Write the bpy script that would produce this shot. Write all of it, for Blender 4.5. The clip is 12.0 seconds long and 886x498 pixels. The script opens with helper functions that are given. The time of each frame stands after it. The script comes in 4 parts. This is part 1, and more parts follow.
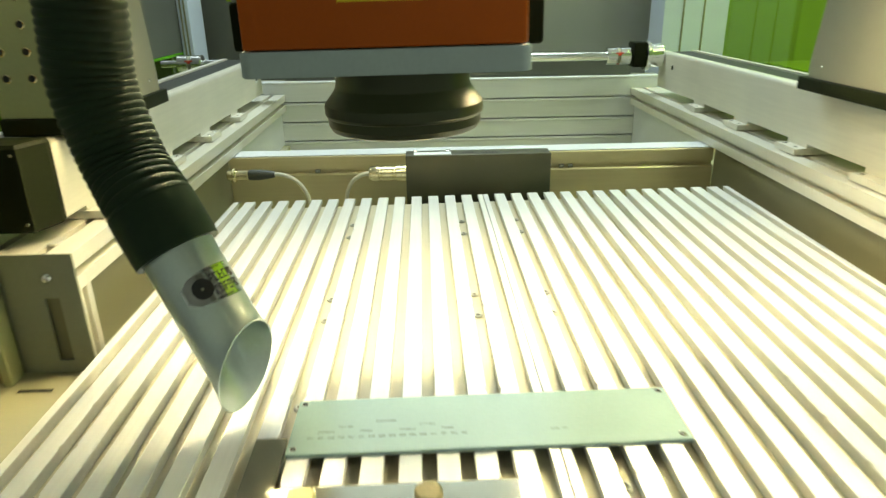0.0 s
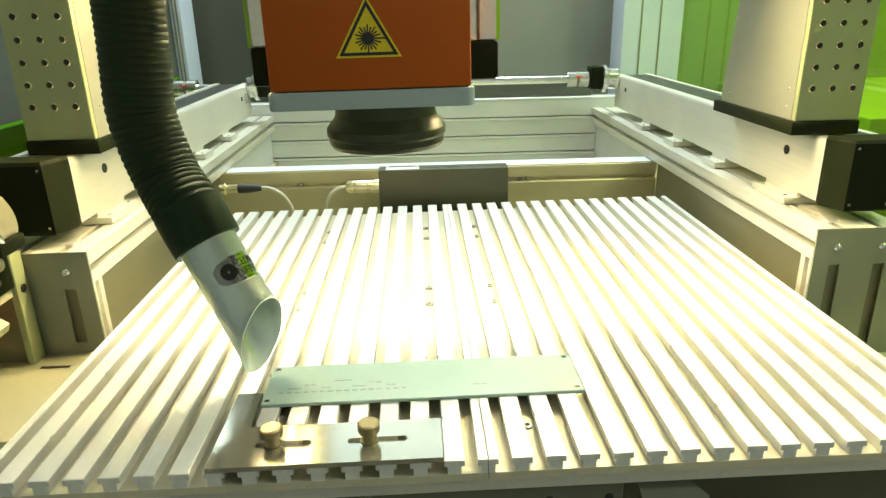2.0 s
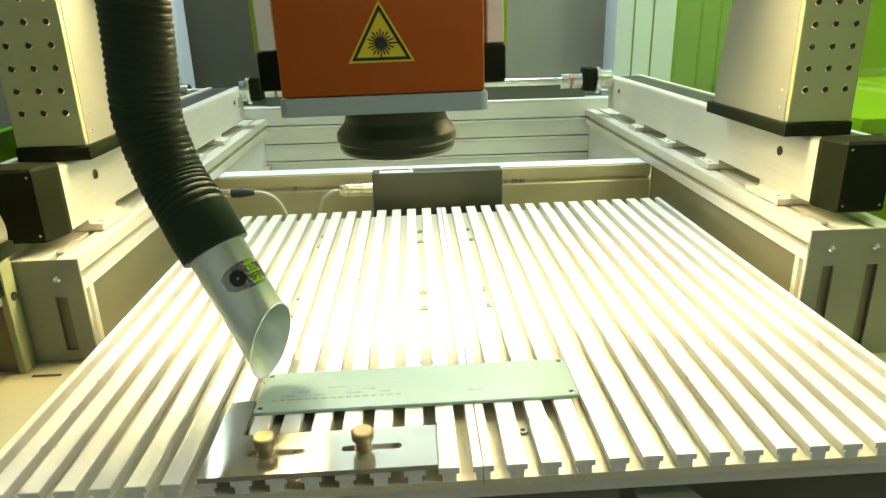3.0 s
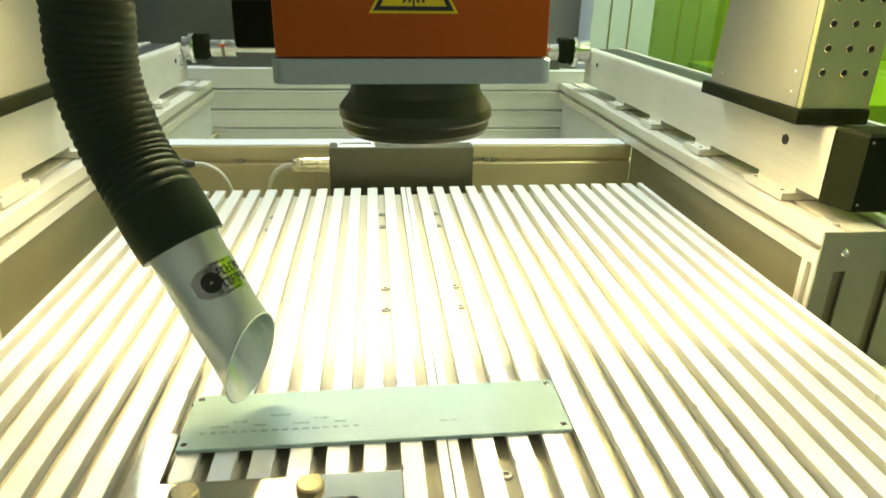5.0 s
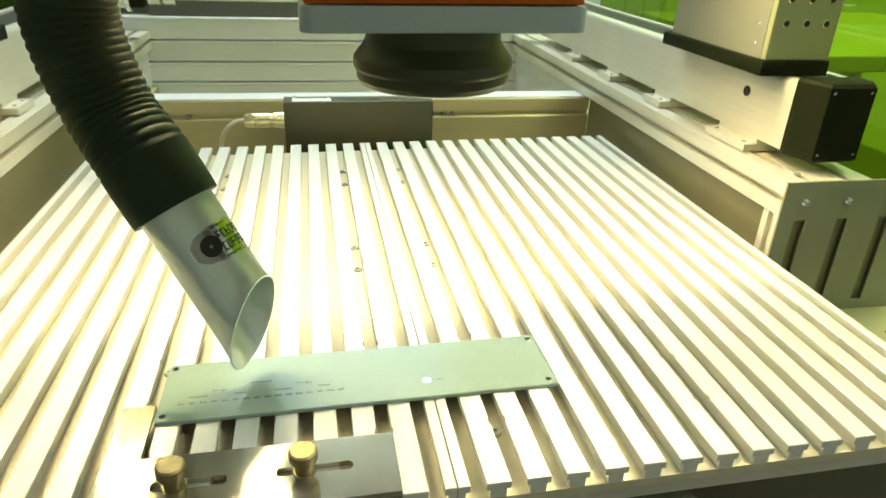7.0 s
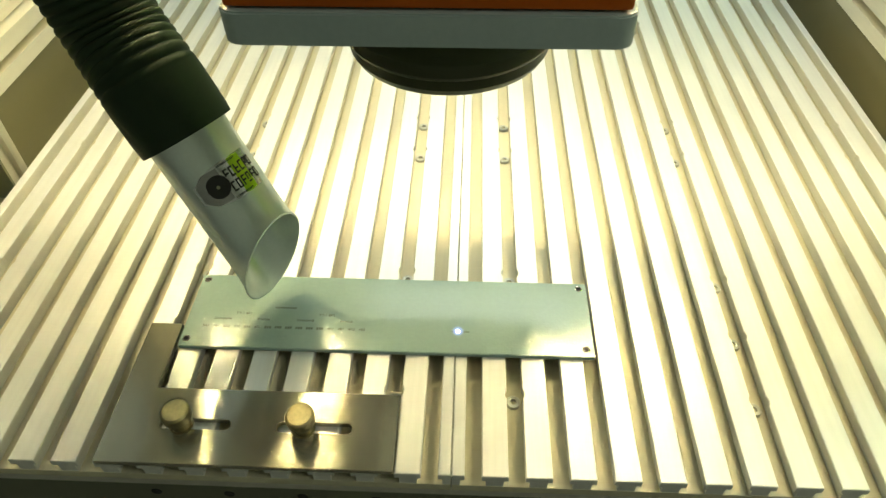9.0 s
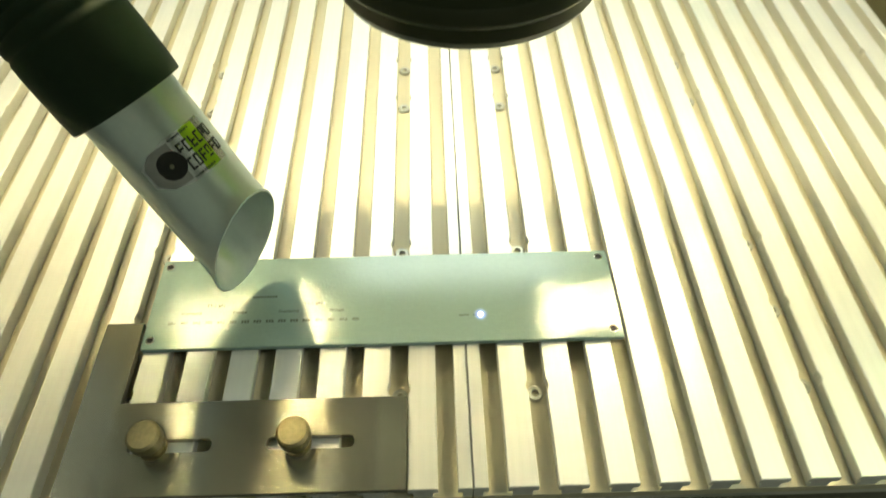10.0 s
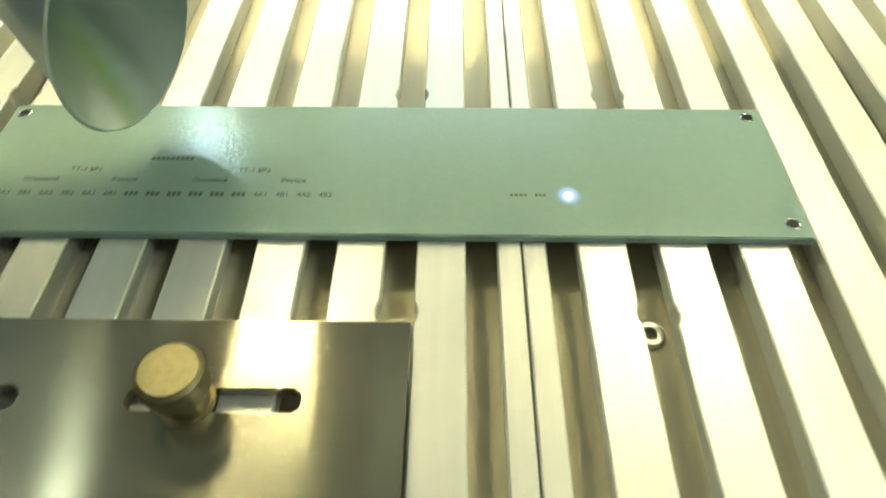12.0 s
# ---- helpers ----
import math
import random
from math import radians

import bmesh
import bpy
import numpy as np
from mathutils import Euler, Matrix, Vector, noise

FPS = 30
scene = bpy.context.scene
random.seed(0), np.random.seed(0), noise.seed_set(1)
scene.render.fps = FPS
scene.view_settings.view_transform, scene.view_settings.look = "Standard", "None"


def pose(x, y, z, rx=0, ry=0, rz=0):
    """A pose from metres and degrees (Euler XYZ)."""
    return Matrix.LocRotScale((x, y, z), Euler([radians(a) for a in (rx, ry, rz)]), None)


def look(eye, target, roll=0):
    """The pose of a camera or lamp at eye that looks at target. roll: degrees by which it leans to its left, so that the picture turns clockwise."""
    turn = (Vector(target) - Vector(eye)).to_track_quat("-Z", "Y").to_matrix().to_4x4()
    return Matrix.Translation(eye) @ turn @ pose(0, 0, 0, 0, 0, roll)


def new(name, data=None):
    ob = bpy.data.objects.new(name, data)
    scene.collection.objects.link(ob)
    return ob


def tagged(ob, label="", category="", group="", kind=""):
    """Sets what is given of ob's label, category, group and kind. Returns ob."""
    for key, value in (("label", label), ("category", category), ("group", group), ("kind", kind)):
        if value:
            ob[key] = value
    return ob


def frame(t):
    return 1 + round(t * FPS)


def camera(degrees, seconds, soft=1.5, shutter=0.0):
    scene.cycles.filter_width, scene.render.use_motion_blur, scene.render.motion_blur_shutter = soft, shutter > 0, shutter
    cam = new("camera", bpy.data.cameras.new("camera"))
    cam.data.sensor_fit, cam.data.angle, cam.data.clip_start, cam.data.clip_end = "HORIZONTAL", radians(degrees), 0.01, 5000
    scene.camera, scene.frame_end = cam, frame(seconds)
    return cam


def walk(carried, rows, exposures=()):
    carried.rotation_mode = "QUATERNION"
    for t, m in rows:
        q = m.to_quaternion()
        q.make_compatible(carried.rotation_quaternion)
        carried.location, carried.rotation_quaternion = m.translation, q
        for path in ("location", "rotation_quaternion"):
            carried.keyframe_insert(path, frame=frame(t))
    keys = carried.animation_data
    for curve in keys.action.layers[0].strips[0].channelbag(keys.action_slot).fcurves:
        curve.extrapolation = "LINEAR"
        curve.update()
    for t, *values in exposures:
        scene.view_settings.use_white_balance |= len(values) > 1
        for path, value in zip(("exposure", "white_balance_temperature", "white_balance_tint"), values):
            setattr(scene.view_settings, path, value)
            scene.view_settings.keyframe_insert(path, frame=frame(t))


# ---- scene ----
cam = camera(67.6, 12.0, soft=1.4, shutter=0.5)
PATH = [
    (0, (-0.082, -0.281, 0.286), (-0.044, 1.584, -0.436), -1.6),
    (0.2, (-0.0692, -0.3356, 0.296), (-0.0414, 1.531, -0.4226), -1.7),
    (0.5, (-0.062, -0.385, 0.301), (-0.017, 1.49, -0.396), -1.9),
    (1, (-0.056, -0.398, 0.309), (-0.027, 1.488, -0.358), -2),
    (1.5, (-0.043, -0.404, 0.31), (0.002, 1.479, -0.362), -1.7),
    (2, (-0.04, -0.402, 0.309), (0.014, 1.479, -0.367), -1.8),
    (2.5, (-0.041, -0.399, 0.31), (0.019, 1.481, -0.369), -2.1),
    (3, (-0.038, -0.398, 0.311), (0.03, 1.484, -0.362), -2.1),
    (3.2, (-0.04, -0.4, 0.309), (0.035, 1.485, -0.357), -1.5),
    (4.8, (-0.041, -0.302, 0.305), (0.123, 1.56, -0.407), -0.6),
    (5, (-0.044, -0.293, 0.299), (0.151, 1.546, -0.462), 0.7),
    (5.5, (-0.05, -0.296, 0.302), (0.172, 1.526, -0.494), 1),
    (6, (-0.06, -0.294, 0.301), (0.195, 1.512, -0.519), 1),
    (6.5, (-0.067, -0.288, 0.298), (0.238, 1.509, -0.526), 1.5),
    (7, (-0.069, -0.278, 0.296), (0.285, 1.482, -0.586), 1.6),
    (7.2, (-0.0656, -0.2636, 0.3), (0.2686, 1.456, -0.663), 1.6),
    (7.5, (-0.063, -0.242, 0.317), (0.169, 1.312, -0.92), 1.2),
    (7.6, (-0.062, -0.2325, 0.34), (0.1155, 1.278, -0.9585), 0.7),
    (7.7, (-0.053, -0.224, 0.354), (0.083, 1.276, -0.962), -0.2),
    (9.3, (0.006, -0.15, 0.358), (-0.072, 1.234, -1.084), -0.5),
    (9.5, (-0.001, -0.134, 0.345), (-0.054, 1.276, -1.072), -0.4),
    (9.6, (-0.0038, -0.1282, 0.3413), (-0.0665, 1.271, -1.0863), -1.5),
    (10, (-0.016, -0.11, 0.328), (0.008, 1.135, -1.237), -0.6),
    (10.4, (-0.0192, -0.1019, 0.3211), (-0.0199, 1.1038, -1.2747), -1.4),
    (10.5, (-0.02, -0.101, 0.319), (-0.077, 1.114, -1.268), -3.9),
    (11, (-0.016, -0.088, 0.275), (-0.035, 1.154, -1.292), 0.4),
    (11.2, (-0.0135, -0.0801, 0.2482), (-0.0516, 1.1804, -1.3041), -0.4),
    (11.5, (-0.012, -0.070, 0.206), (-0.046, 1.137, -1.386), -1),
    (11.8, (-0.0183, -0.0573, 0.1751), (-0.0561, 1.1411, -1.4257), -0.20),
    (12, (-0.022, -0.053, 0.157), (-0.046, 1.231, -1.376), -0.3),
]
walk(cam, [(t, look(eye, target, roll)) for t, eye, target, roll in PATH],
     exposures=[(0.0, 0.18, 7900, 6), (0.4, 0.60, 7600, 6), (1.0, 0.76, 7600, 7), (1.5, 0.64, 7800, 8), (3.0, 0.53, 8000, 8), (5.0, 0.43, 8300, 9), (7.2, 0.22, 8600, 6), (7.65, -0.47, 9000, 5), (9.5, -0.50, 8500, 4), (11.0, -0.51, 7900, 3), (12.0, -0.45, 7700, -1)])

# ---- light ----
world = bpy.data.worlds.new("room_air")
world.use_nodes = True
world.node_tree.nodes["Background"].inputs[0].default_value = (0.80, 0.95, 0.72, 1)
world.node_tree.nodes["Background"].inputs[1].default_value = 0.25
scene.world = world


def strip_lamp(name, length, width, watts, colour, eye, target):
    data = bpy.data.lights.new(name, "AREA")
    data.shape, data.size, data.size_y = "RECTANGLE", length, width
    data.energy, data.color = watts, colour
    ob = new(name, data)
    ob.matrix_world = look(eye, target)
    return ob


COOL = (0.66, 0.86, 1.0)
BLUISH = (0.55, 0.80, 1.0)
strip_lamp("ceiling_lamp", 1.2, 0.9, 88, COOL, (0.1, 1.80, 2.62), (0.1, 1.80, 0))
strip_lamp("ceiling_lamp_rear", 1.6, 1.6, 30, BLUISH, (0.0, 4.0, 2.62), (0.0, 4.0, 0))
strip_lamp("ceiling_lamp_rear_west", 0.40, 0.40, 30, BLUISH, (-1.65, 3.2, 2.62), (-1.65, 3.2, 0))
# unseen fill lamps, added to brighten the machine from front and sides
strip_lamp("fill_lamp_front", 0.6, 0.6, 25, (0.82, 0.96, 1.0), (1.9, -0.8, 2.62), (1.9, -0.8, 0))
strip_lamp("fill_lamp_east", 0.6, 0.6, 22, (0.88, 0.97, 1.0), (1.85, 0.6, 2.62), (1.85, 0.6, 0))
strip_lamp("fill_lamp_west", 0.6, 0.6, 13, (0.86, 1.0, 0.96), (-1.85, 0.6, 2.62), (-1.85, 0.6, 0))

# ---- materials ----


def material(name, colour, rough=0.5, metal=0.0, grain=0.0, scale=200.0, stretch=(1, 1, 1), bump=0.0, bump_scale=400.0,
             stain=0.0, transmission=0.0, emission=0.0, coat=0.0, spec=0.5, brushed=0.0):
    """Principled surface with fine grain, broad stains and relief, in object space."""
    mat = bpy.data.materials.new(name)
    mat.use_nodes = True
    tree, bsdf = mat.node_tree, mat.node_tree.nodes["Principled BSDF"]
    bsdf.inputs["Base Color"].default_value = (*colour, 1)
    bsdf.inputs["Roughness"].default_value = rough
    bsdf.inputs["Metallic"].default_value = metal
    bsdf.inputs["Transmission Weight"].default_value = transmission
    bsdf.inputs["Coat Weight"].default_value = coat
    bsdf.inputs["Specular IOR Level"].default_value = spec
    if brushed:
        bsdf.inputs["Anisotropic"].default_value = brushed
        along = tree.nodes.new("ShaderNodeCombineXYZ")
        along.inputs["X"].default_value, along.inputs["Y"].default_value, along.inputs["Z"].default_value = 0.02, 1.0, 0.3
        tree.links.new(along.outputs["Vector"], bsdf.inputs["Tangent"])
    if emission:
        bsdf.inputs["Emission Color"].default_value = (*colour, 1)
        bsdf.inputs["Emission Strength"].default_value = emission
    place = tree.nodes.new("ShaderNodeTexCoord")
    if grain or stain:
        mapping = tree.nodes.new("ShaderNodeMapping")
        mapping.inputs["Scale"].default_value = stretch
        tree.links.new(place.outputs["Object"], mapping.inputs["Vector"])
        fine = tree.nodes.new("ShaderNodeTexNoise")
        fine.inputs["Scale"].default_value, fine.inputs["Detail"].default_value = scale, 4
        tree.links.new(mapping.outputs["Vector"], fine.inputs["Vector"])
        broad = tree.nodes.new("ShaderNodeTexNoise")
        broad.inputs["Scale"].default_value, broad.inputs["Detail"].default_value = 9.0, 5
        tree.links.new(place.outputs["Object"], broad.inputs["Vector"])
        sums = []
        for tex, amount in ((fine, grain), (broad, stain)):
            span = tree.nodes.new("ShaderNodeMapRange")
            span.interpolation_type = "SMOOTHSTEP"
            span.inputs["From Min"].default_value, span.inputs["From Max"].default_value = 0.2, 0.8
            span.inputs["To Min"].default_value, span.inputs["To Max"].default_value = 1 - amount, 1 + amount * 0.5
            tree.links.new(tex.outputs["Fac"], span.inputs["Value"])
            sums.append(span)
        times = tree.nodes.new("ShaderNodeMath")
        times.operation = "MULTIPLY"
        tree.links.new(sums[0].outputs["Result"], times.inputs[0])
        tree.links.new(sums[1].outputs["Result"], times.inputs[1])
        mix = tree.nodes.new("ShaderNodeVectorMath")
        mix.operation = "SCALE"
        mix.inputs[0].default_value = colour
        tree.links.new(times.outputs[0], mix.inputs["Scale"])
        tree.links.new(mix.outputs["Vector"], bsdf.inputs["Base Color"])
        gloss = tree.nodes.new("ShaderNodeMapRange")
        gloss.inputs["To Min"].default_value, gloss.inputs["To Max"].default_value = rough * 0.85, min(1, rough * 1.15)
        tree.links.new(fine.outputs["Fac"], gloss.inputs["Value"])
        tree.links.new(gloss.outputs["Result"], bsdf.inputs["Roughness"])
    if bump:
        relief = tree.nodes.new("ShaderNodeTexNoise")
        relief.inputs["Scale"].default_value, relief.inputs["Detail"].default_value = bump_scale, 2
        tree.links.new(place.outputs["Object"], relief.inputs["Vector"])
        node = tree.nodes.new("ShaderNodeBump")
        node.inputs["Strength"].default_value, node.inputs["Distance"].default_value = bump, 0.0006
        tree.links.new(relief.outputs["Fac"], node.inputs["Height"])
        tree.links.new(node.outputs["Normal"], bsdf.inputs["Normal"])
    return mat


TABLE = material("anodised_table", (0.80, 0.80, 0.77), 0.42, 0.45, 0.05, 260, (1, 0.03, 1), 0.05, 900, 0.05)
# table aluminium darkened and yellowed for the slots' shade and bounced light
SLOT = material("shaded_slot_floor", (0.60, 0.555, 0.41), 0.55, 0.20, 0.06, 260, (1, 0.03, 1), 0.05, 900, 0.08)
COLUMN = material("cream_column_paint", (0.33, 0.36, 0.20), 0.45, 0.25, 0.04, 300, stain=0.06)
REAR_BOARD = material("pale_profile", (0.68, 0.71, 0.73), 0.45, 0.15, 0.04, 220, (0.05, 1, 1), stain=0.05)
# bracket metal darkened for the shade under the table edge
BRACKET = material("shaded_bracket", (0.125, 0.13, 0.09), 0.6, 0.1, 0.05, 200, stain=0.12)
# cross beam aluminium with the warm LED bounce tinted into its colour
CROSS = material("warm_lit_aluminium", (0.58, 0.50, 0.30), 0.4, 0.45, 0.05, 220, (0.05, 1, 1), stain=0.08)
# column side paint, darkened to offset the strong lamp light on it
COLUMN_SIDE = material("dimmed_side_paint", (0.25, 0.25, 0.20), 0.45, 0.2, 0.04, 300, stain=0.06)
LENS_BLACK = material("black_lens_mount", (0.046, 0.050, 0.020), 0.36, 0.2, 0.02, 300)
ALU = material("anodised_aluminium", (0.76, 0.75, 0.70), 0.32, 0.70, 0.05, 220, (1, 0.05, 1), 0.04, 800, 0.06)
RAIL = material("satin_rail_aluminium", (0.74, 0.72, 0.63), 0.36, 0.40, 0.05, 220, (1, 0.05, 1), 0.04, 800, 0.08)
BEIGE = material("painted_sheet", (0.42, 0.405, 0.265), 0.5, 0.15, 0.03, 300, (1, 1, 1), 0.05, 1200, 0.06)
SKIRT = material("olive_sheet", (0.17, 0.155, 0.09), 0.5, 0.1, 0.03, 300, stain=0.08)
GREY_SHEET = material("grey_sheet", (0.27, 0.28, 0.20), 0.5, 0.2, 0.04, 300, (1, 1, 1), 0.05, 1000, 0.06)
STEEL = material("brushed_steel", (0.50, 0.475, 0.385), 0.17, 0.80, 0.12, 30, (1, 1, 1), 0.0, 500, 0.15, brushed=0.97)
BRASS = material("knurled_brass", (0.35, 0.30, 0.175), 0.46, 0.9, 0.15, 500, (1, 1, 1), 0.15, 1500, 0.1)
CHROME = material("polished_steel", (0.82, 0.83, 0.84), 0.18, 1.0, 0.04, 200)
SCREW = material("zinc_screw", (0.38, 0.39, 0.35), 0.26, 0.9, 0.1, 600)
TSCREW = material("tarnished_screw", (0.48, 0.49, 0.43), 0.34, 0.6, 0.15, 600)
# stands for the shade inside holes and slots, drawn as flat black pieces
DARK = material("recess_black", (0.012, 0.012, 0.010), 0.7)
BLACK = material("black_anodised", (0.010, 0.013, 0.005), 0.55, 0.0, 0.1, 300, spec=0.07)
BLACK_MATT = material("black_plastic", (0.026, 0.029, 0.024), 0.5, 0.0, 0.1, 300, bump=0.05)
RUBBER = material("black_hose", (0.015, 0.033, 0.016), 0.54, 0.0, 0.1, 200, bump=0.05, spec=0.22)
BOX = material("graphite_paint", (0.062, 0.064, 0.036), 0.5, 0.0, 0.06, 400, bump=0.06, stain=0.05)
RED = material("oxide_red_paint", (0.53, 0.100, 0.006), 0.45, 0.0, 0.04, 500, bump=0.06, bump_scale=1500, stain=0.04, spec=0.3)
BLUE_GREY = material("blue_grey_paint", (0.38, 0.46, 0.46), 0.45, 0.0, 0.04, 500, bump=0.06, bump_scale=1500)
PLATE = material("hammered_enamel", (0.315, 0.44, 0.415), 0.07, 0.0, 0.03, 300, bump=0.16, bump_scale=600, stain=0.02, spec=0.42)
NOZZLE = material("satin_nozzle", (0.70, 0.78, 0.75), 0.30, 0.58, 0.03, 400, (1, 1, 1), stain=0.05)
YELLOW = material("sign_yellow", (0.80, 0.60, 0.02), 0.45, 0, 0.03, 300)
FOIL_DARK = material("dark_foil", (0.33, 0.32, 0.31), 0.12, 1.0, 0.2, 60)
INK = material("black_ink", (0.015, 0.015, 0.013), 0.5)
MARK = material("laser_mark", (0.105, 0.14, 0.115), 0.6)
SILVER = material("foil_silver", (0.75, 0.77, 0.76), 0.2, 0.9, 0.2, 90, (1, 1, 1))
EDGE = material("acrylic_cut_edge", (0.10, 0.40, 0.02), 0.25, 0, 0.1, 60)
LIME = material("label_green", (0.32, 0.62, 0.03), 0.4)
WHITE = material("white_print", (0.80, 0.82, 0.82), 0.4, 0, 0.03, 200)
CABLE = material("cable_cream", (0.62, 0.60, 0.50), 0.45, 0, 0.04, 200)
GOLD = material("gold_connector", (0.80, 0.70, 0.46), 0.2, 0.9, 0.04, 120)
RED_PLASTIC = material("red_plastic", (0.62, 0.06, 0.03), 0.45)
ORANGE = material("orange_plastic", (0.85, 0.13, 0.02), 0.45, 0, 0.04, 100)
ACRYLIC = material("green_acrylic", (0.42, 0.80, 0.04), 0.03, 0, transmission=1.0)
BACK_GREY = material("back_panel_paint", (0.40, 0.41, 0.41), 0.6, 0, 0.03, 300, stain=0.05)
DARK_PANEL = material("dark_side_paint", (0.105, 0.115, 0.100), 0.5, 0, 0.04, 200, stain=0.08)
POST = material("white_post_paint", (0.66, 0.76, 0.93), 0.45, 0.0, 0.03, 300, stain=0.04)
CAVITY = material("olive_cabinet", (0.07, 0.07, 0.035), 0.35, 0, 0.05, 200, stain=0.15)
ROOM = material("room_paint", (0.62, 0.64, 0.58), 0.8, 0, 0.03, 100, stain=0.05)
FLOOR = material("room_floor_vinyl", (0.16, 0.15, 0.12), 0.5, 0, 0.05, 60, stain=0.1)
SPARK = material("laser_spark", (0.78, 0.84, 1.0), emission=40)
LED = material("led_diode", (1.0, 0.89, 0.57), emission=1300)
INDICATOR = material("green_indicator", (0.42, 0.95, 0.05), emission=0.9)
CHUCK = material("turned_steel", (0.50, 0.45, 0.29), 0.32, 0.7, 0.08, 90, (1, 1, 1), stain=0.1)
RAIL_SKIRT = material("rail_skirt_sheet", (0.21, 0.20, 0.12), 0.5, 0.1, 0.03, 300, stain=0.08)
BENCH = material("bench_laminate", (0.38, 0.39, 0.32), 0.5, 0, 0.04, 80, stain=0.1)


def plume_material():
    """Thin glowing gas round the spark, with its bloom painted in, fading outwards."""
    mat = bpy.data.materials.new("spark_halo")
    mat.use_nodes = True
    tree = mat.node_tree
    tree.nodes.remove(tree.nodes["Principled BSDF"])
    place = tree.nodes.new("ShaderNodeTexCoord")
    mapping = tree.nodes.new("ShaderNodeMapping")
    mapping.inputs["Scale"].default_value = (210, 210, 210)
    fade = tree.nodes.new("ShaderNodeTexGradient")
    fade.gradient_type = "SPHERICAL"
    power = tree.nodes.new("ShaderNodeMath")
    power.operation = "POWER"
    power.inputs[1].default_value = 1.7
    clear, glow, mix = (tree.nodes.new("ShaderNode" + k) for k in ("BsdfTransparent", "Emission", "MixShader"))
    glow.inputs["Color"].default_value, glow.inputs["Strength"].default_value = (0.26, 0.38, 1.0, 1), 3.0
    tree.links.new(place.outputs["Object"], mapping.inputs["Vector"])
    tree.links.new(mapping.outputs["Vector"], fade.inputs["Vector"])
    tree.links.new(fade.outputs["Fac"], power.inputs[0])
    tree.links.new(power.outputs[0], mix.inputs["Fac"])
    tree.links.new(clear.outputs[0], mix.inputs[1])
    tree.links.new(glow.outputs[0], mix.inputs[2])
    tree.links.new(mix.outputs[0], tree.nodes["Material Output"].inputs["Surface"])
    return mat


PLUME = plume_material()
LENS_GLASS = material("lens_glass", (0.02, 0.02, 0.03), 0.05, 0.0, coat=1.0)

# ---- shapes ----


def box(bm, x0, x1, y0, y1, z0, z1, bevel=0.0, m=None):
    made = bmesh.ops.create_cube(bm, size=1)["verts"]
    bmesh.ops.scale(bm, vec=(x1 - x0, y1 - y0, z1 - z0), verts=made)
    bmesh.ops.translate(bm, vec=((x0 + x1) / 2, (y0 + y1) / 2, (z0 + z1) / 2), verts=made)
    if bevel:
        edges = list({e for v in made for e in v.link_edges})
        done = bmesh.ops.bevel(bm, geom=edges, offset=bevel, segments=2, profile=0.5, affect="EDGES")
        made = list({v for f in done["faces"] for v in f.verts} | {v for v in made if v.is_valid})
    if m is not None:
        bmesh.ops.transform(bm, matrix=m, verts=made)
    return made


def boxes(*specs, bevel=0.0):
    bm = bmesh.new()
    for s in specs:
        box(bm, *s, bevel=bevel)
    return bm


def prism(bm, outline, lo, hi, axis="z"):
    """A solid from an outline of (a, b) pairs, drawn across the axis: z (x, y), y (x, z) or x (y, z)."""
    def at(a, b, c):
        return {"z": (a, b, c), "y": (a, c, b), "x": (c, a, b)}[axis]
    low = [bm.verts.new(at(a, b, lo)) for a, b in outline]
    high = [bm.verts.new(at(a, b, hi)) for a, b in outline]
    n = len(outline)
    faces = [bm.faces.new(low), bm.faces.new(high[::-1])]
    for i in range(n):
        faces.append(bm.faces.new((low[i], high[i], high[(i + 1) % n], low[(i + 1) % n])))
    bmesh.ops.recalc_face_normals(bm, faces=faces)


def chamfered(bm, plans, levels):
    """A solid through plans of equal length, one at each level."""
    rings = [[bm.verts.new((x, y, z)) for x, y in plan] for plan, z in zip(plans, levels)]
    faces = [bm.faces.new(rings[0]), bm.faces.new(rings[-1][::-1])]
    for a, b in zip(rings, rings[1:]):
        n = len(a)
        faces += [bm.faces.new((a[i], b[i], b[(i + 1) % n], a[(i + 1) % n])) for i in range(n)]
    bmesh.ops.recalc_face_normals(bm, faces=faces)


def lathe(bm, profile, centre=(0, 0, 0), n=40, m=None):
    """Turns (radius, height) pairs round z; ends of radius 0 close it."""
    rings = []
    for r, z in profile:
        if r < 1e-7:
            rings.append([bm.verts.new((0, 0, z))])
        else:
            rings.append([bm.verts.new((r * math.cos(2 * math.pi * i / n), r * math.sin(2 * math.pi * i / n), z)) for i in range(n)])
    faces = []
    for a, b in zip(rings, rings[1:]):
        for i in range(n):
            j = (i + 1) % n
            if len(a) == 1 and len(b) == 1:
                continue
            if len(a) == 1:
                faces.append(bm.faces.new((a[0], b[i], b[j])))
            elif len(b) == 1:
                faces.append(bm.faces.new((a[i], b[0], a[j])))
            else:
                faces.append(bm.faces.new((a[i], b[i], b[j], a[j])))
    made = [v for ring in rings for v in ring]
    bmesh.ops.recalc_face_normals(bm, faces=faces)
    bmesh.ops.transform(bm, matrix=Matrix.Translation(centre) @ (m or Matrix()), verts=made)


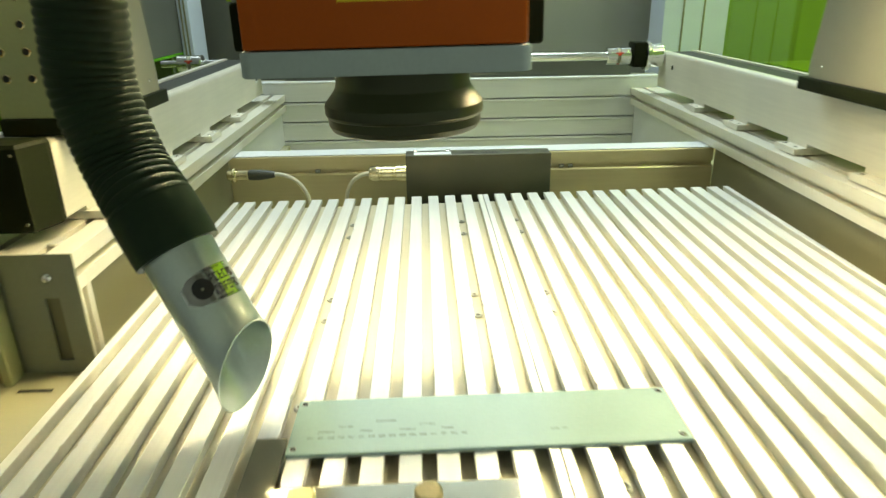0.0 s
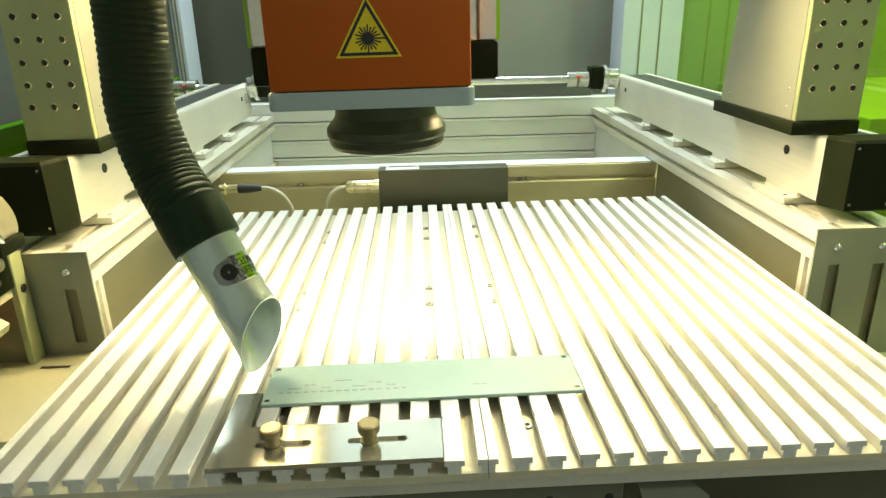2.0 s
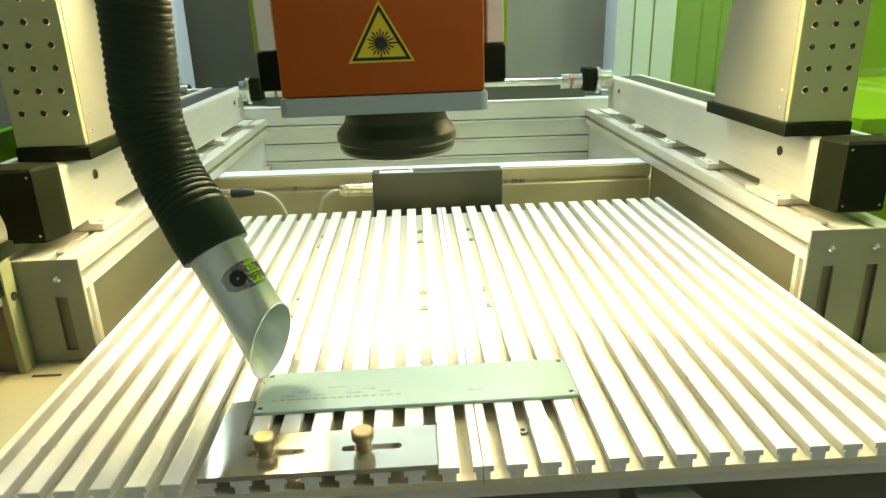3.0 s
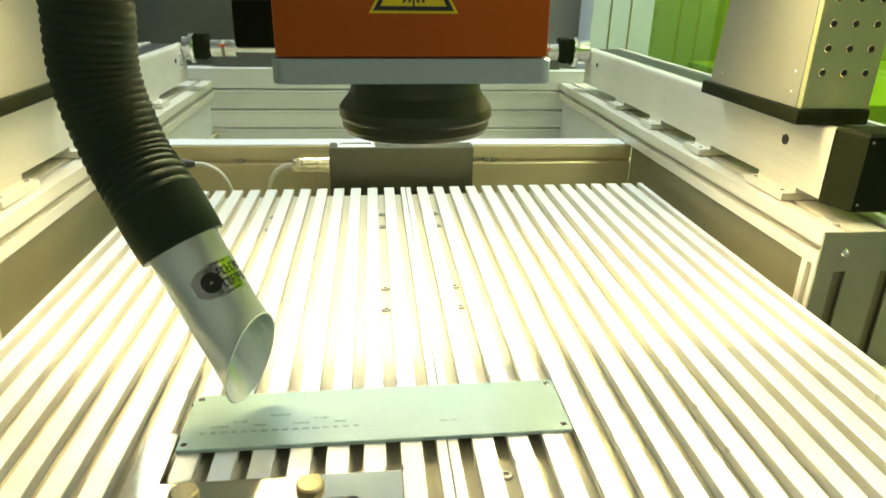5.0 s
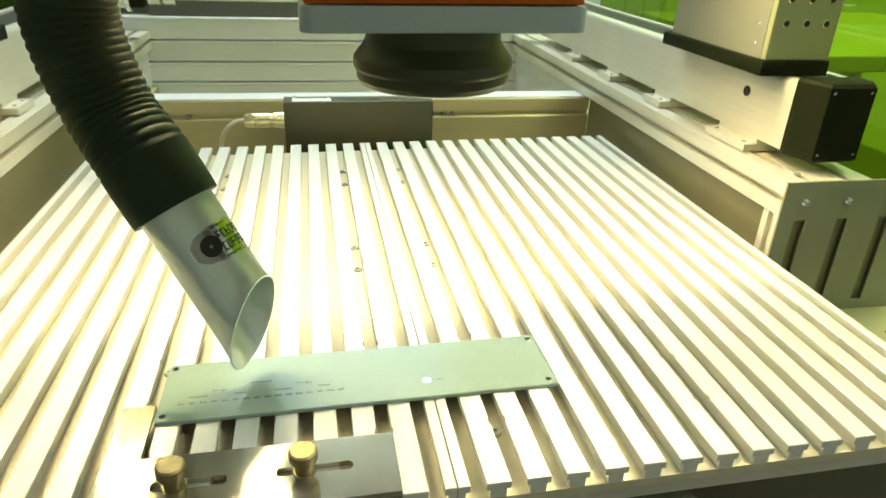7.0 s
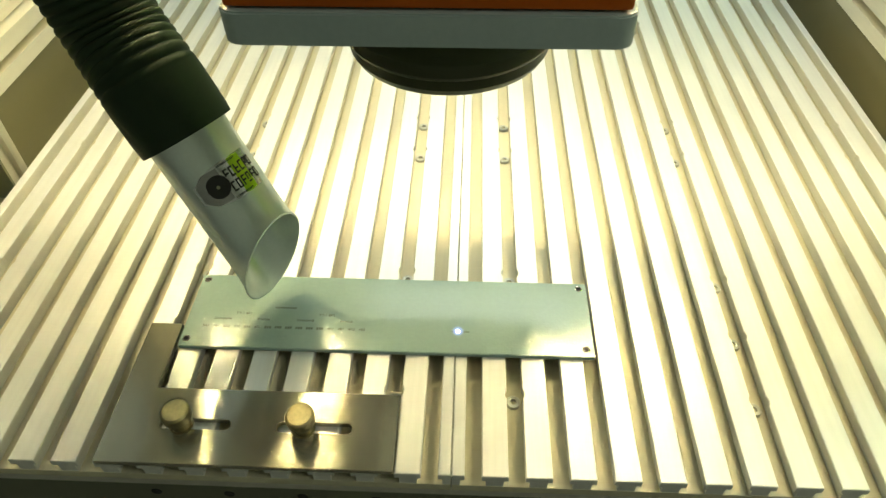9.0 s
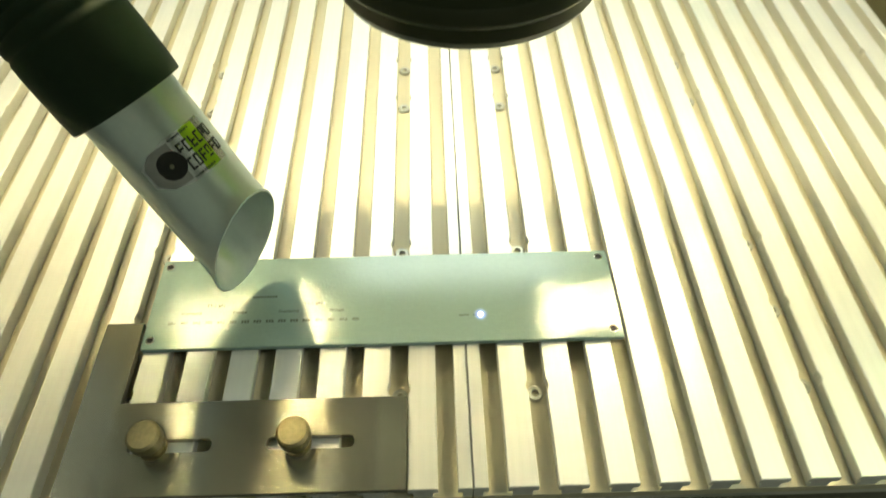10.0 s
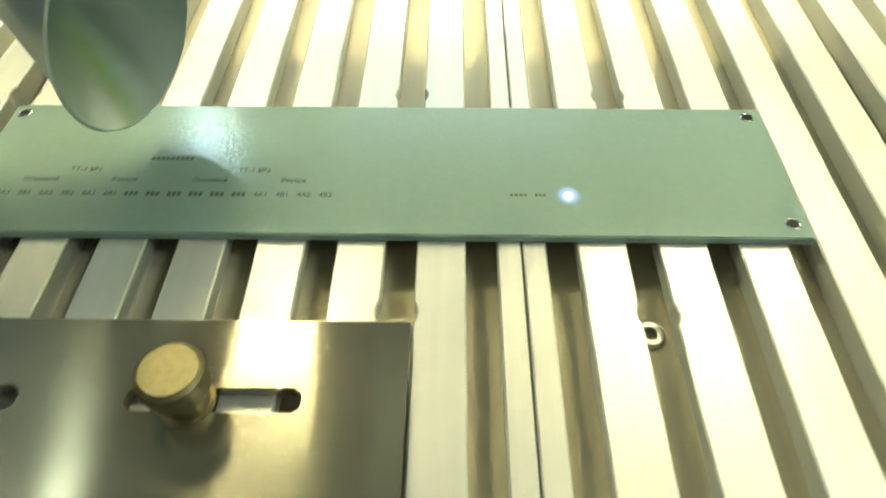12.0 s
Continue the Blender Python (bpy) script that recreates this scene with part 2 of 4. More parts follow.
def rod(bm, a, b, r, n=24, chamfer=0.0):
    """A capped cylinder from a to b."""
    a, b = Vector(a), Vector(b)
    d = b - a
    c = chamfer
    lathe(bm, [(0, 0), (r - c, 0), (r, c), (r, d.length - c), (r - c, d.length), (0, d.length)] if c else
          [(0, 0), (r, 0), (r, d.length), (0, d.length)], a, n, d.to_track_quat("Z", "Y").to_matrix().to_4x4())


def curve_points(points, steps):
    """A smooth line through the points (Catmull-Rom)."""
    pts = [Vector(p) for p in points]
    pts = [2 * pts[0] - pts[1]] + pts + [2 * pts[-1] - pts[-2]]
    out = []
    for i in range(1, len(pts) - 2):
        p0, p1, p2, p3 = pts[i - 1:i + 3]
        for k in range(steps):
            t = k / steps
            out.append(0.5 * ((2 * p1) + (p2 - p0) * t + (2 * p0 - 5 * p1 + 4 * p2 - p3) * t * t + (3 * p1 - p0 - 3 * p2 + p3) * t ** 3))
    return out + [pts[-2]]


def sweep(bm, line, radii, n=28):
    """A tube along the line with a radius for each point."""
    rings, side = [], None
    for i, p in enumerate(line):
        d = (line[min(i + 1, len(line) - 1)] - line[max(i - 1, 0)]).normalized()
        side = d.orthogonal() if side is None else side - d * side.dot(d)
        side.normalize()
        other = d.cross(side)
        rings.append([bm.verts.new(p + (side * math.cos(2 * math.pi * k / n) + other * math.sin(2 * math.pi * k / n)) * radii[i]) for k in range(n)])
    faces = [bm.faces.new(rings[0][::-1]), bm.faces.new(rings[-1])]
    for a, b in zip(rings, rings[1:]):
        faces += [bm.faces.new((a[k], a[(k + 1) % n], b[(k + 1) % n], b[k])) for k in range(n)]
    bmesh.ops.recalc_face_normals(bm, faces=faces)


def mesh_of(name, bm, mat, smooth=None):
    me = bpy.data.meshes.new(name)
    bm.normal_update()
    bm.to_mesh(me)
    bm.free()
    me.materials.append(mat)
    if smooth:
        for p in me.polygons:
            p.use_smooth = True
        me.set_sharp_from_angle(angle=radians(smooth))
    return me


def part(name, bm, mat, parent=None, label="", smooth=None, at=None):
    ob = new(name, bm if isinstance(bm, bpy.types.Mesh) else mesh_of(name, bm, mat, smooth))
    if parent is not None:
        ob.parent = parent
    if at is not None:
        ob.matrix_basis = at
    return tagged(ob, label) if label else ob


def thing(name, label, category, group="", kind=""):
    return tagged(new(name), label, category, group, kind)


def structure(name, bm, mat, label, category, smooth=None):
    return tagged(part(name, bm, mat, smooth=smooth), label, category, kind="structure")

# ---- room and enclosure ----
structure("room_floor", boxes((-3.6, 3.6, -3.1, 5.1, -1.0, -0.95)), FLOOR, "dark vinyl floor of the workshop room", "floor")
structure("room_wall_rear", boxes((-3.6, 3.6, 5.0, 5.1, -0.95, 2.7)), ROOM, "plain painted rear wall of the workshop", "wall")
structure("room_wall_front", boxes((-3.6, 3.6, -3.1, -3.0, -0.95, 2.7)), ROOM, "plain painted front wall of the workshop", "wall")
structure("room_wall_east", boxes((3.5, 3.6, -3.0, 5.0, -0.95, 2.7)), ROOM, "plain painted side wall of the workshop", "wall")
structure("room_wall_west", boxes((-3.6, -3.5, -3.0, 5.0, -0.95, 2.7)), BACK_GREY, "dark painted side wall of the workshop", "wall")
structure("ceiling", boxes((-3.6, 3.6, -3.1, 5.1, 2.7, 2.75)), ROOM, "plain white workshop ceiling", "ceiling")
for x0, x1, y0, y1, top in ((0.79, 1.50, 0.79, 1.45, 0.10),):
    bench = thing("workbench", "pale laminate workbench seen through the green window", "workbench")
    part("worktop", boxes((x0, x1, y0, y1, top - 0.03, top), bevel=0.003), BENCH, bench)
    for x in (x0 + 0.04, x1 - 0.04):
        for y in (y0 + 0.04, y1 - 0.04):
            part("leg", boxes((x - 0.02, x + 0.02, y - 0.02, y + 0.02, -0.95, top - 0.0302)), GREY_SHEET, bench)

BASE = -0.076
ROOM_ONLY = set(scene.objects)
structure("cabinet_body", boxes((-0.66, 0.66, 0.115, 1.50, -0.95, BASE - 0.004)), CAVITY, "olive dark machine cabinet under the base plate", "cabinet")
bm = bmesh.new()
prism(bm, [(-0.66, 0.10), (0.66, 0.10), (0.66, 1.46), (-0.66, 1.46)], BASE - 0.003, BASE)
structure("base_plate", bm, BEIGE, "cream metal base plate of the machine", "base plate")
SHELF = -0.039
structure("side_shelf", boxes((-0.64, -0.392, 0.10, 1.24, BASE + 0.0005, SHELF), bevel=0.001), BEIGE, "cream metal shelf beside the work table", "shelf")
structure("shelf_slot", boxes((-0.445, -0.415, 0.228, 0.2325, SHELF, SHELF + 0.0004)), DARK, "narrow dark slot in the shelf", "slot")
structure("base_slot", boxes((0.515, 0.56, 0.210, 0.2145, BASE, BASE + 0.0004)), DARK, "narrow dark slot in the base plate", "slot")
structure("enclosure_back", boxes((-0.2, 0.9, 1.50, 1.53, -0.95, 0.86)), BACK_GREY, "plain grey rear panel of the enclosure", "panel")
# left part of the same panel, its weaker light put into the colour
structure("enclosure_back_dim", boxes((-0.9, -0.2005, 1.50, 1.53, -0.95, 0.86)), DARK_PANEL, "left part of the rear panel, coloured darker for its weaker light", "panel")
# tall window on one side; a low window strip under a dark panel on the other
for name, x0, x1, z1 in (("west", -0.645, -0.640, 0.165), ("east", 0.640, 0.645, 0.86)):
    ob = structure("side_window_" + name, boxes((x0, x1, 0.12, 1.46, BASE, z1 - (0.0072 if name == "west" else 0))), ACRYLIC, "yellow-green laser-safety acrylic side window", "window")
    ob.visible_shadow = False
structure("window_edge", boxes((-0.6462, -0.6388, 0.12, 1.46, 0.158, 0.1650), bevel=0.002), EDGE, "bright green cut edge of the acrylic window", "window edge")
# added dark backdrop, so that the low green window looks dark
locker = thing("dark_backdrop", "dark locker-shaped backdrop added to darken the green window", "locker")
part("locker_body", boxes((-1.15, -0.74, 0.05, 1.40, -0.95, 0.32), bevel=0.004), SKIRT, locker)
for y0, y1 in ((0.06, 0.49), (0.51, 0.94), (0.96, 1.39)):
    door = part("door", boxes((-0.7395, -0.730, y0, y1, -0.90, 0.30), bevel=0.002), SKIRT, locker)
    part("handle", boxes((-0.7298, -0.715, y1 - 0.05, y1 - 0.035, -0.1, 0.08), bevel=0.002), CHROME, door)
structure("side_panel_west", boxes((-0.647, -0.639, 0.12, 1.46, 0.1652, 0.86)), DARK_PANEL, "dark grey-green side panel of the enclosure", "panel")


def post(name, x0, x1, y0, y1, z1):
    ob = thing(name, "pale grey painted upright post of the enclosure", "post", "enclosure posts")
    part("post_body", boxes((x0, x1, y0, y1, BASE, z1), bevel=0.002), POST, ob)
    for k in (0.3, 0.62):
        x = x0 + (x1 - x0) * k
        part("groove", boxes((x - 0.002, x + 0.002, y0 - 0.0012, y0 + 0.001, BASE + 0.01, z1 - 0.01)), GREY_SHEET, ob)


post("enclosure_post", 0.484, 0.636, 1.34, 1.44, 0.90)
post("enclosure_post", -0.638, -0.612, 1.34, 1.44, 0.90)

# grooved rear wall of the frame, one board between each pair of grooves
rear = thing("rear_profile_wall", "stacked aluminium profile boards with bright joints", "profile wall", kind="structure")
levels = [BASE + 0.001, -0.033, 0.010, 0.055, 0.103]
for a, b in zip(levels, levels[1:]):
    bm = bmesh.new()
    prism(bm, [(1.2500, a + 0.0036), (1.2512, a + 0.0026), (1.268, a + 0.0026), (1.268, b), (1.2490, b), (1.2475, b - 0.0010), (1.2475, b - 0.0042), (1.2500, b - 0.0060)], -0.455, 0.455, "x")
    part("board", bm, REAR_BOARD, rear)
# added sheet, its colour gives the shade in the joints
part("backing", boxes((-0.455, 0.455, 1.2685, 1.29, BASE, 0.103)), GREY_SHEET, rear, "added grey sheet that sets how dark the open joints look")
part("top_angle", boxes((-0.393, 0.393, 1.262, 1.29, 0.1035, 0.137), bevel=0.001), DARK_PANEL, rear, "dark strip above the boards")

# ---- frame rails, posts and end plates ----


def rail_outline(w, h, groove=0.0085, depth=0.011):
    """Profile cross-section (x, z) with a slot in the inner face and two in the top."""
    g, k = groove / 2, depth
    zm = -h * 0.52
    pts = [(0, 0), (0, zm + g), (k, zm + g), (k, zm - g), (0, zm - g), (0, -h), (w, -h), (w, 0)]
    for c in (w * 0.72, w * 0.27):
        pts += [(c + g, 0), (c + g, -k), (c - g, -k), (c - g, 0)]
    return pts


def side_rail(sx):
    ob = thing("side_rail", "long slotted aluminium frame rail beside the work table", "rail", "side rails")
    floor = SHELF if sx < 0 else BASE
    bm = bmesh.new()
    outline = [(sx * (0.394 + a), 0.075 + b) for a, b in rail_outline(0.10, 0.036)]
    prism(bm, outline, 0.268, 1.249, "y")
    part("profile", bm, RAIL, ob)
    bm = bmesh.new()
    x0, x1 = sorted((sx * 0.3945, sx * 0.4195))
    box(bm, x0, x1, 0.268, 0.276, floor, 0.0385, 0.0005)
    box(bm, x0, x1, 0.284, 0.293, floor, 0.0385, 0.0005)
    box(bm, *sorted((sx * 0.3995, sx * 0.4195)), 0.2762, 0.2838, floor, 0.0385)
    part("upright", bm, RAIL, ob, "short slotted upright under the rail end")
    part("skirt", boxes((*sorted((sx * 0.405, sx * 0.409)), 0.294, 0.798, floor, 0.0385)), RAIL_SKIRT, ob, "plain olive skirt panel under the rail")
    part("rear_skirt", boxes((*sorted((sx * 0.405, sx * 0.409)), 0.847, 1.249, floor, 0.0385)), REAR_BOARD, ob, "pale skirt panel under the rear of the rail")
    return ob


def end_plate(sx, far, floor):
    ob = thing("end_plate", "grey sheet-metal end plate with long slots, bolted to the rail", "end plate", "end plates")
    a, b = sx * 0.390, sx * far
    slots = [0.415 + 0.05 * i for i in range(3) if 0.415 + 0.05 * i < far - 0.01]
    bm = bmesh.new()
    xs = [0.390]
    for s in slots:
        xs += [s - 0.0065, s + 0.0065]
    xs.append(far)
    top, s1, s0 = 0.0775, 0.036, floor + 0.012
    for i in range(0, len(xs), 2):
        x0, x1 = sorted((sx * xs[i], sx * xs[i + 1]))
        box(bm, x0, x1, 0.262, 0.2645, floor, top)
    for s in slots:
        x0, x1 = sorted((sx * (s - 0.0065), sx * (s + 0.0065)))
        box(bm, x0, x1, 0.262, 0.2645, s1, top)
        box(bm, x0, x1, 0.262, 0.2645, floor, s0)
    bmesh.ops.remove_doubles(bm, verts=bm.verts, dist=1e-5)
    part("sheet", bm, GREY_SHEET, ob)
    # added sheet, closes the view and colours the slots' shade
    part("backing", boxes((*sorted((sx * 0.400, sx * (far - 0.002))), 0.2665, 0.2675, floor, 0.0385)), SKIRT, ob, "added olive sheet behind the slots, standing for their shade")
    for s in slots:
        bm = bmesh.new()
        lathe(bm, [(0, 0.0038), (0.0030, 0.0034), (0.0046, 0.0016), (0.0050, 0), (0.0050, -0.0005), (0, -0.0005)], (sx * s, 0.2618, 0.056), 20, pose(0, 0, 0, 90))
        part("bolt", bm, CHROME, ob, "small zinc domed bolt", 40)
    return ob


side_rail(-1), side_rail(1)
end_plate(-1, 0.475, SHELF), end_plate(1, 0.56, BASE)


def linear_axis(sx):
    ob = thing("linear_axis", "cream aluminium linear axis with a black end cap, on clamps", "linear axis", "linear axes")
    outline = [(0.422, 0.0905), (0.502, 0.0905), (0.502, 0.158), (0.498, 0.163), (0.488, 0.163), (0.488, 0.159), (0.436, 0.159), (0.436, 0.163),
               (0.4285, 0.1632), (0.4262, 0.1627), (0.4241, 0.1614), (0.4227, 0.1593), (0.422, 0.1565)]
    bm = bmesh.new()
    prism(bm, [(sx * a, b) for a, b in outline], 0.3262, 1.16, "y")
    part("body", bm, RAIL, ob, smooth=25)
    part("belt", boxes((*sorted((sx * 0.4375, sx * 0.4865)), 0.3262, 1.16, 0.1592, 0.1605)), BLACK_MATT, ob, "black toothed belt in the top channel")
    for y, rr in ((0.404, 0.0058), (1.08, 0.0045)):
        bm = bmesh.new()
        lathe(bm, [(0, 0.0004), (rr * 0.8, 0.0004), (rr, 0.0008), (rr, -0.0004)], (sx * 0.4218, y, 0.136), 24, pose(0, 0, 0, 0, -90 * sx, 0))
        part("side_hole", bm, DARK, ob, "round dark hole in the side")
    plan = [(0.4212, 0.3258), (0.4212, 0.3190), (0.4315, 0.2890), (0.4835, 0.2890), (0.4925, 0.3020), (0.4925, 0.3258)]
    small = [(0.4236, 0.3258), (0.4236, 0.3200), (0.4335, 0.2915), (0.4815, 0.2915), (0.4901, 0.3035), (0.4901, 0.3258)]
    bm = bmesh.new()
    chamfered(bm, [[(sx * x, y) for x, y in q] for q in (small, plan, plan, small)], (0.0875, 0.0900, 0.1640, 0.1675))
    cap = part("end_cap", bm, BLACK, ob, "black anodised end cap with slanted sides")
    for cx in (0.4365, 0.4785):
        for cz in (0.096, 0.159):
            bm = bmesh.new()
            lathe(bm, [(0, 0.0006), (0.0014, 0.0006), (0.0017, 0), (0.0017, -0.0004)], (sx * cx, 0.2888, cz), 12, pose(0, 0, 0, 90))
            part("screw", bm, SCREW, cap)
    part("name_plate", boxes((*sorted((sx * 0.446, sx * 0.474)), 0.3272, 0.3425, 0.1607, 0.1613)), YELLOW, ob, "small yellow warning label on the top")
    for y0, y1 in ((0.365, 0.445), (0.565, 0.615), (0.735, 0.785), (0.905, 0.955)):
        bm = bmesh.new()
        prism(bm, [(y0, 0.0765), (y1, 0.0765), (y1, 0.0845), (y1 - 0.003, 0.0850), (y0 + 0.003, 0.0850), (y0, 0.0845)], *sorted((sx * 0.406, sx * 0.46)), "x")
        box(bm, *sorted((sx * 0.4225, sx * 0.46)), y0 + 0.002, y1 - 0.002, 0.0846, 0.0904)
        clamp = part("clamp", bm, RAIL, ob, "milled aluminium clamp block")
        for yy in (y0 + 0.012, y1 - 0.012):
            bm = bmesh.new()
            lathe(bm, [(0, 0.0006), (0.0022, 0.0006), (0.0026, 0), (0.0026, -0.0005)], (sx * 0.4135, yy, 0.0850), 12)
            part("screw", bm, SCREW, clamp)
    part("sliding_nut", boxes((*sorted((sx * 0.4165, sx * 0.4255)), 0.29, 0.31, 0.0745, 0.0775), bevel=0.0008), ALU, ob)
    if sx < 0:
        label = part("type_label", boxes((-0.4218, -0.4214, 1.105, 1.128, 0.118, 0.148)), WHITE, ob, "small white printed type label")
        for k in range(4):
            part("print_line", boxes((-0.4214, -0.4212, 1.108, 1.125 - 0.004 * (k % 2), 0.1225 + 0.006 * k, 0.1250 + 0.006 * k)), INK, label)
    return ob


linear_axis(-1), linear_axis(1)


def gantry_column(sx, x0):
    x1 = x0 + 0.075
    ob = thing("gantry_column", "tall cream gantry column with a perforated front plate", "column", "gantry columns")
    part("slide_plate", boxes((*sorted((sx * (x0 - 0.004), sx * (x1 + 0.001))), 0.347, 0.56, 0.1640, 0.1795), bevel=0.0015), BLACK, ob, "black slide plate on the axis", 40)
    bm = bmesh.new()
    box(bm, *sorted((sx * x0, sx * x1)), 0.350, 0.358, 0.180, 0.62, 0.001)
    front = part("front_plate", bm, COLUMN, ob, "perforated aluminium front plate")
    bm = bmesh.new()
    prism(bm, [(0.3585, 0.180), (0.545, 0.180), (0.545, 0.20), (0.47, 0.62), (0.3585, 0.62)], *sorted((sx * x0, sx * (x0 + 0.008))), "x")
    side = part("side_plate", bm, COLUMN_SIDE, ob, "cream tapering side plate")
    for y, z in ((0.372, 0.194), (0.372, 0.214), (0.520, 0.194)):
        bm = bmesh.new()
        lathe(bm, [(0, 0.0006), (0.0012, 0.0006), (0.0016, 0.0)], (sx * (x0 - 0.0001), y, z), 12, pose(0, 0, 0, 0, -90 * sx, 0))
        part("pin", bm, CHROME, side)
    # black disc paints the hole's shade, gold ring its lit lower edge
    bm = bmesh.new()
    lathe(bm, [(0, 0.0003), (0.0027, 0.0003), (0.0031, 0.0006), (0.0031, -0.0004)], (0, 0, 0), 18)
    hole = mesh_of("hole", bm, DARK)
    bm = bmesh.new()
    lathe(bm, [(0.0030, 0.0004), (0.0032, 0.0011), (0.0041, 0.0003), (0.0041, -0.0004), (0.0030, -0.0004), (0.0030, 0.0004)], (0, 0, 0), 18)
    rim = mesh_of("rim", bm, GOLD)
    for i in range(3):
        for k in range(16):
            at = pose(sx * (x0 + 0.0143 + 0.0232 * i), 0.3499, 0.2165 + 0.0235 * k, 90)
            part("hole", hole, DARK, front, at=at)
            part("rim", rim, GOLD, front, at=at)
    return ob


gantry_column(-1, 0.3995), gantry_column(1, 0.3950)
beam = thing("gantry_beam", "plain aluminium cross beam between the gantry columns", "beam")
part("beam_profile", boxes((-0.3935, 0.3935, 0.365, 0.437, 0.44, 0.54), bevel=0.002), ALU, beam)
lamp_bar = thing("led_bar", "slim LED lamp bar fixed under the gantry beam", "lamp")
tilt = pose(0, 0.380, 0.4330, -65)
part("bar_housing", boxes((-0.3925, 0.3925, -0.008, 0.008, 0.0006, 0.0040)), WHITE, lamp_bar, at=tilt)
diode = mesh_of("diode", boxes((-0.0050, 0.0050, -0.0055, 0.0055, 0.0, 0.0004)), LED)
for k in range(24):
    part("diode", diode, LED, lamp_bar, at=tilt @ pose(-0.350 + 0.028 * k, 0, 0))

# drive shaft across the rear, with couplings
shaft = thing("drive_shaft", "polished steel drive shaft with jaw couplings and red inserts", "shaft")
SY, SZ = 1.150, 0.155
bm = bmesh.new()
rod(bm, (-0.345, SY, SZ), (0.325, SY, SZ), 0.0090)
part("rod", bm, CHROME, shaft, smooth=40)
bm = bmesh.new()
rod(bm, (-0.62, SY, SZ), (-0.503, SY, SZ), 0.0075)
part("rod", bm, CHROME, shaft, smooth=40)
for c in (-0.342, 0.329, -0.56):
    bm = bmesh.new()
    for k in (-1, 1):
        a = c + k * 0.003
        rod(bm, (a, SY, SZ), (a + k * 0.022, SY, SZ), 0.0175, 32, 0.001)
    hub = part("coupling", bm, CHROME, shaft, "clamping aluminium coupling halves", 40)
    bm = bmesh.new()
    rod(bm, (c - 0.0029, SY, SZ), (c + 0.0029, SY, SZ), 0.0155, 24)
    part("insert", bm, GREY_SHEET, hub)
    bm = bmesh.new()
    for k in range(3):
        a = radians(120 * k + 40)
        box(bm, c - 0.008, c + 0.008, SY - 0.003 + 0.0145 * math.cos(a), SY + 0.003 + 0.0145 * math.cos(a), SZ - 0.003 + 0.0145 * math.sin(a), SZ + 0.003 + 0.0145 * math.sin(a))
    part("jaw", bm, RED_PLASTIC, hub)
for sx, x0, x1 in ((-1, 0.373, 0.3965), (1, 0.356, 0.3835)):
    part("bearing_block", boxes((*sorted((sx * x0, sx * x1)), SY - 0.024, SY + 0.024, SZ - 0.022, SZ + 0.028), bevel=0.003), BLACK, shaft, "black bearing block", 40)
    bm = bmesh.new()
    rod(bm, (sx * (x1 + 0.0003), SY, SZ), (sx * (x1 + 0.0105), SY, SZ), 0.031, 36, 0.002)
    rod(bm, (sx * (x1 + 0.0105), SY, SZ), (sx * 0.4215, SY, SZ), 0.024, 36, 0.002)
    part("flange", bm, CHROME, shaft, "round polished flange", 40)

# ---- cross beam behind the table ----
cross = thing("rear_cross_beam", "cream aluminium cross beam with a long slot", "beam", kind="structure")
bm = bmesh.new()
prism(bm, [(0.800, 0.0335), (0.8015, 0.035), (0.845, 0.035), (0.845, BASE), (0.7985, BASE), (0.7985, 0.0035), (0.8005, 0.0060), (0.806, 0.0065), (0.806, 0.0135), (0.800, 0.0135)],
      -0.4045, 0.4045, "x")
part("profile", bm, CROSS, cross)
# added pale strip: paints the bright glint along the beam's top
part("glint_strip", boxes((-0.4045, 0.4045, 0.802, 0.843, 0.0352, 0.0368), bevel=0.0005), REAR_BOARD, cross, "pale flat strip added for the bright glint on the beam top")
for cx in (0.128, 0.148, 0.163, -0.26):
    part("slot_nut", boxes((cx - 0.004, cx + 0.004, 0.7985, 0.8055, 0.0070, 0.0130), bevel=0.0008), SCREW, cross)

MACHINE = [ob for ob in scene.objects if ob not in ROOM_ONLY and ob.parent is None]

# ---- slotted table ----
DEPTH, PITCH, HALF = 0.682, 0.025, 0.0049
table = thing("slotted_table", "bright anodised T-slot work table of two extruded panels", "work table")
SCREW_X = (0.0375, 0.1875, 0.3375)
SCREW_Y = (0.055, 0.105, 0.156, 0.302, 0.350, 0.540, 0.589)


def rib_outline(x0, x1, notch_left, notch_right, inset=0.0):
    """Plan of a rib cap, with round bites beside the screws of the neighbouring slots; inset: drawn in from the edges."""
    x0, x1, gap, r = x0 + inset, x1 - inset, HALF + inset, 0.0061 + inset
    right, left = [(x1, inset)], [(x0, DEPTH - inset)]
    half = math.sqrt(r * r - gap * gap)
    steps = [-1, -0.6, 0, 0.6, 1]
    if notch_right:
        for y in SCREW_Y:
            for s in steps:
                right.append((x1 + gap - math.sqrt(r * r - (s * half) ** 2) if abs(s) < 1 else x1, y + s * half))
    right.append((x1, DEPTH - inset))
    if notch_left:
        for y in reversed(SCREW_Y):
            for s in steps:
                left.append((x0 - gap + math.sqrt(r * r - (s * half) ** 2) if abs(s) < 1 else x0, y - s * half))
    left.append((x0, inset))
    return left[-1:] + right + left[:-1]


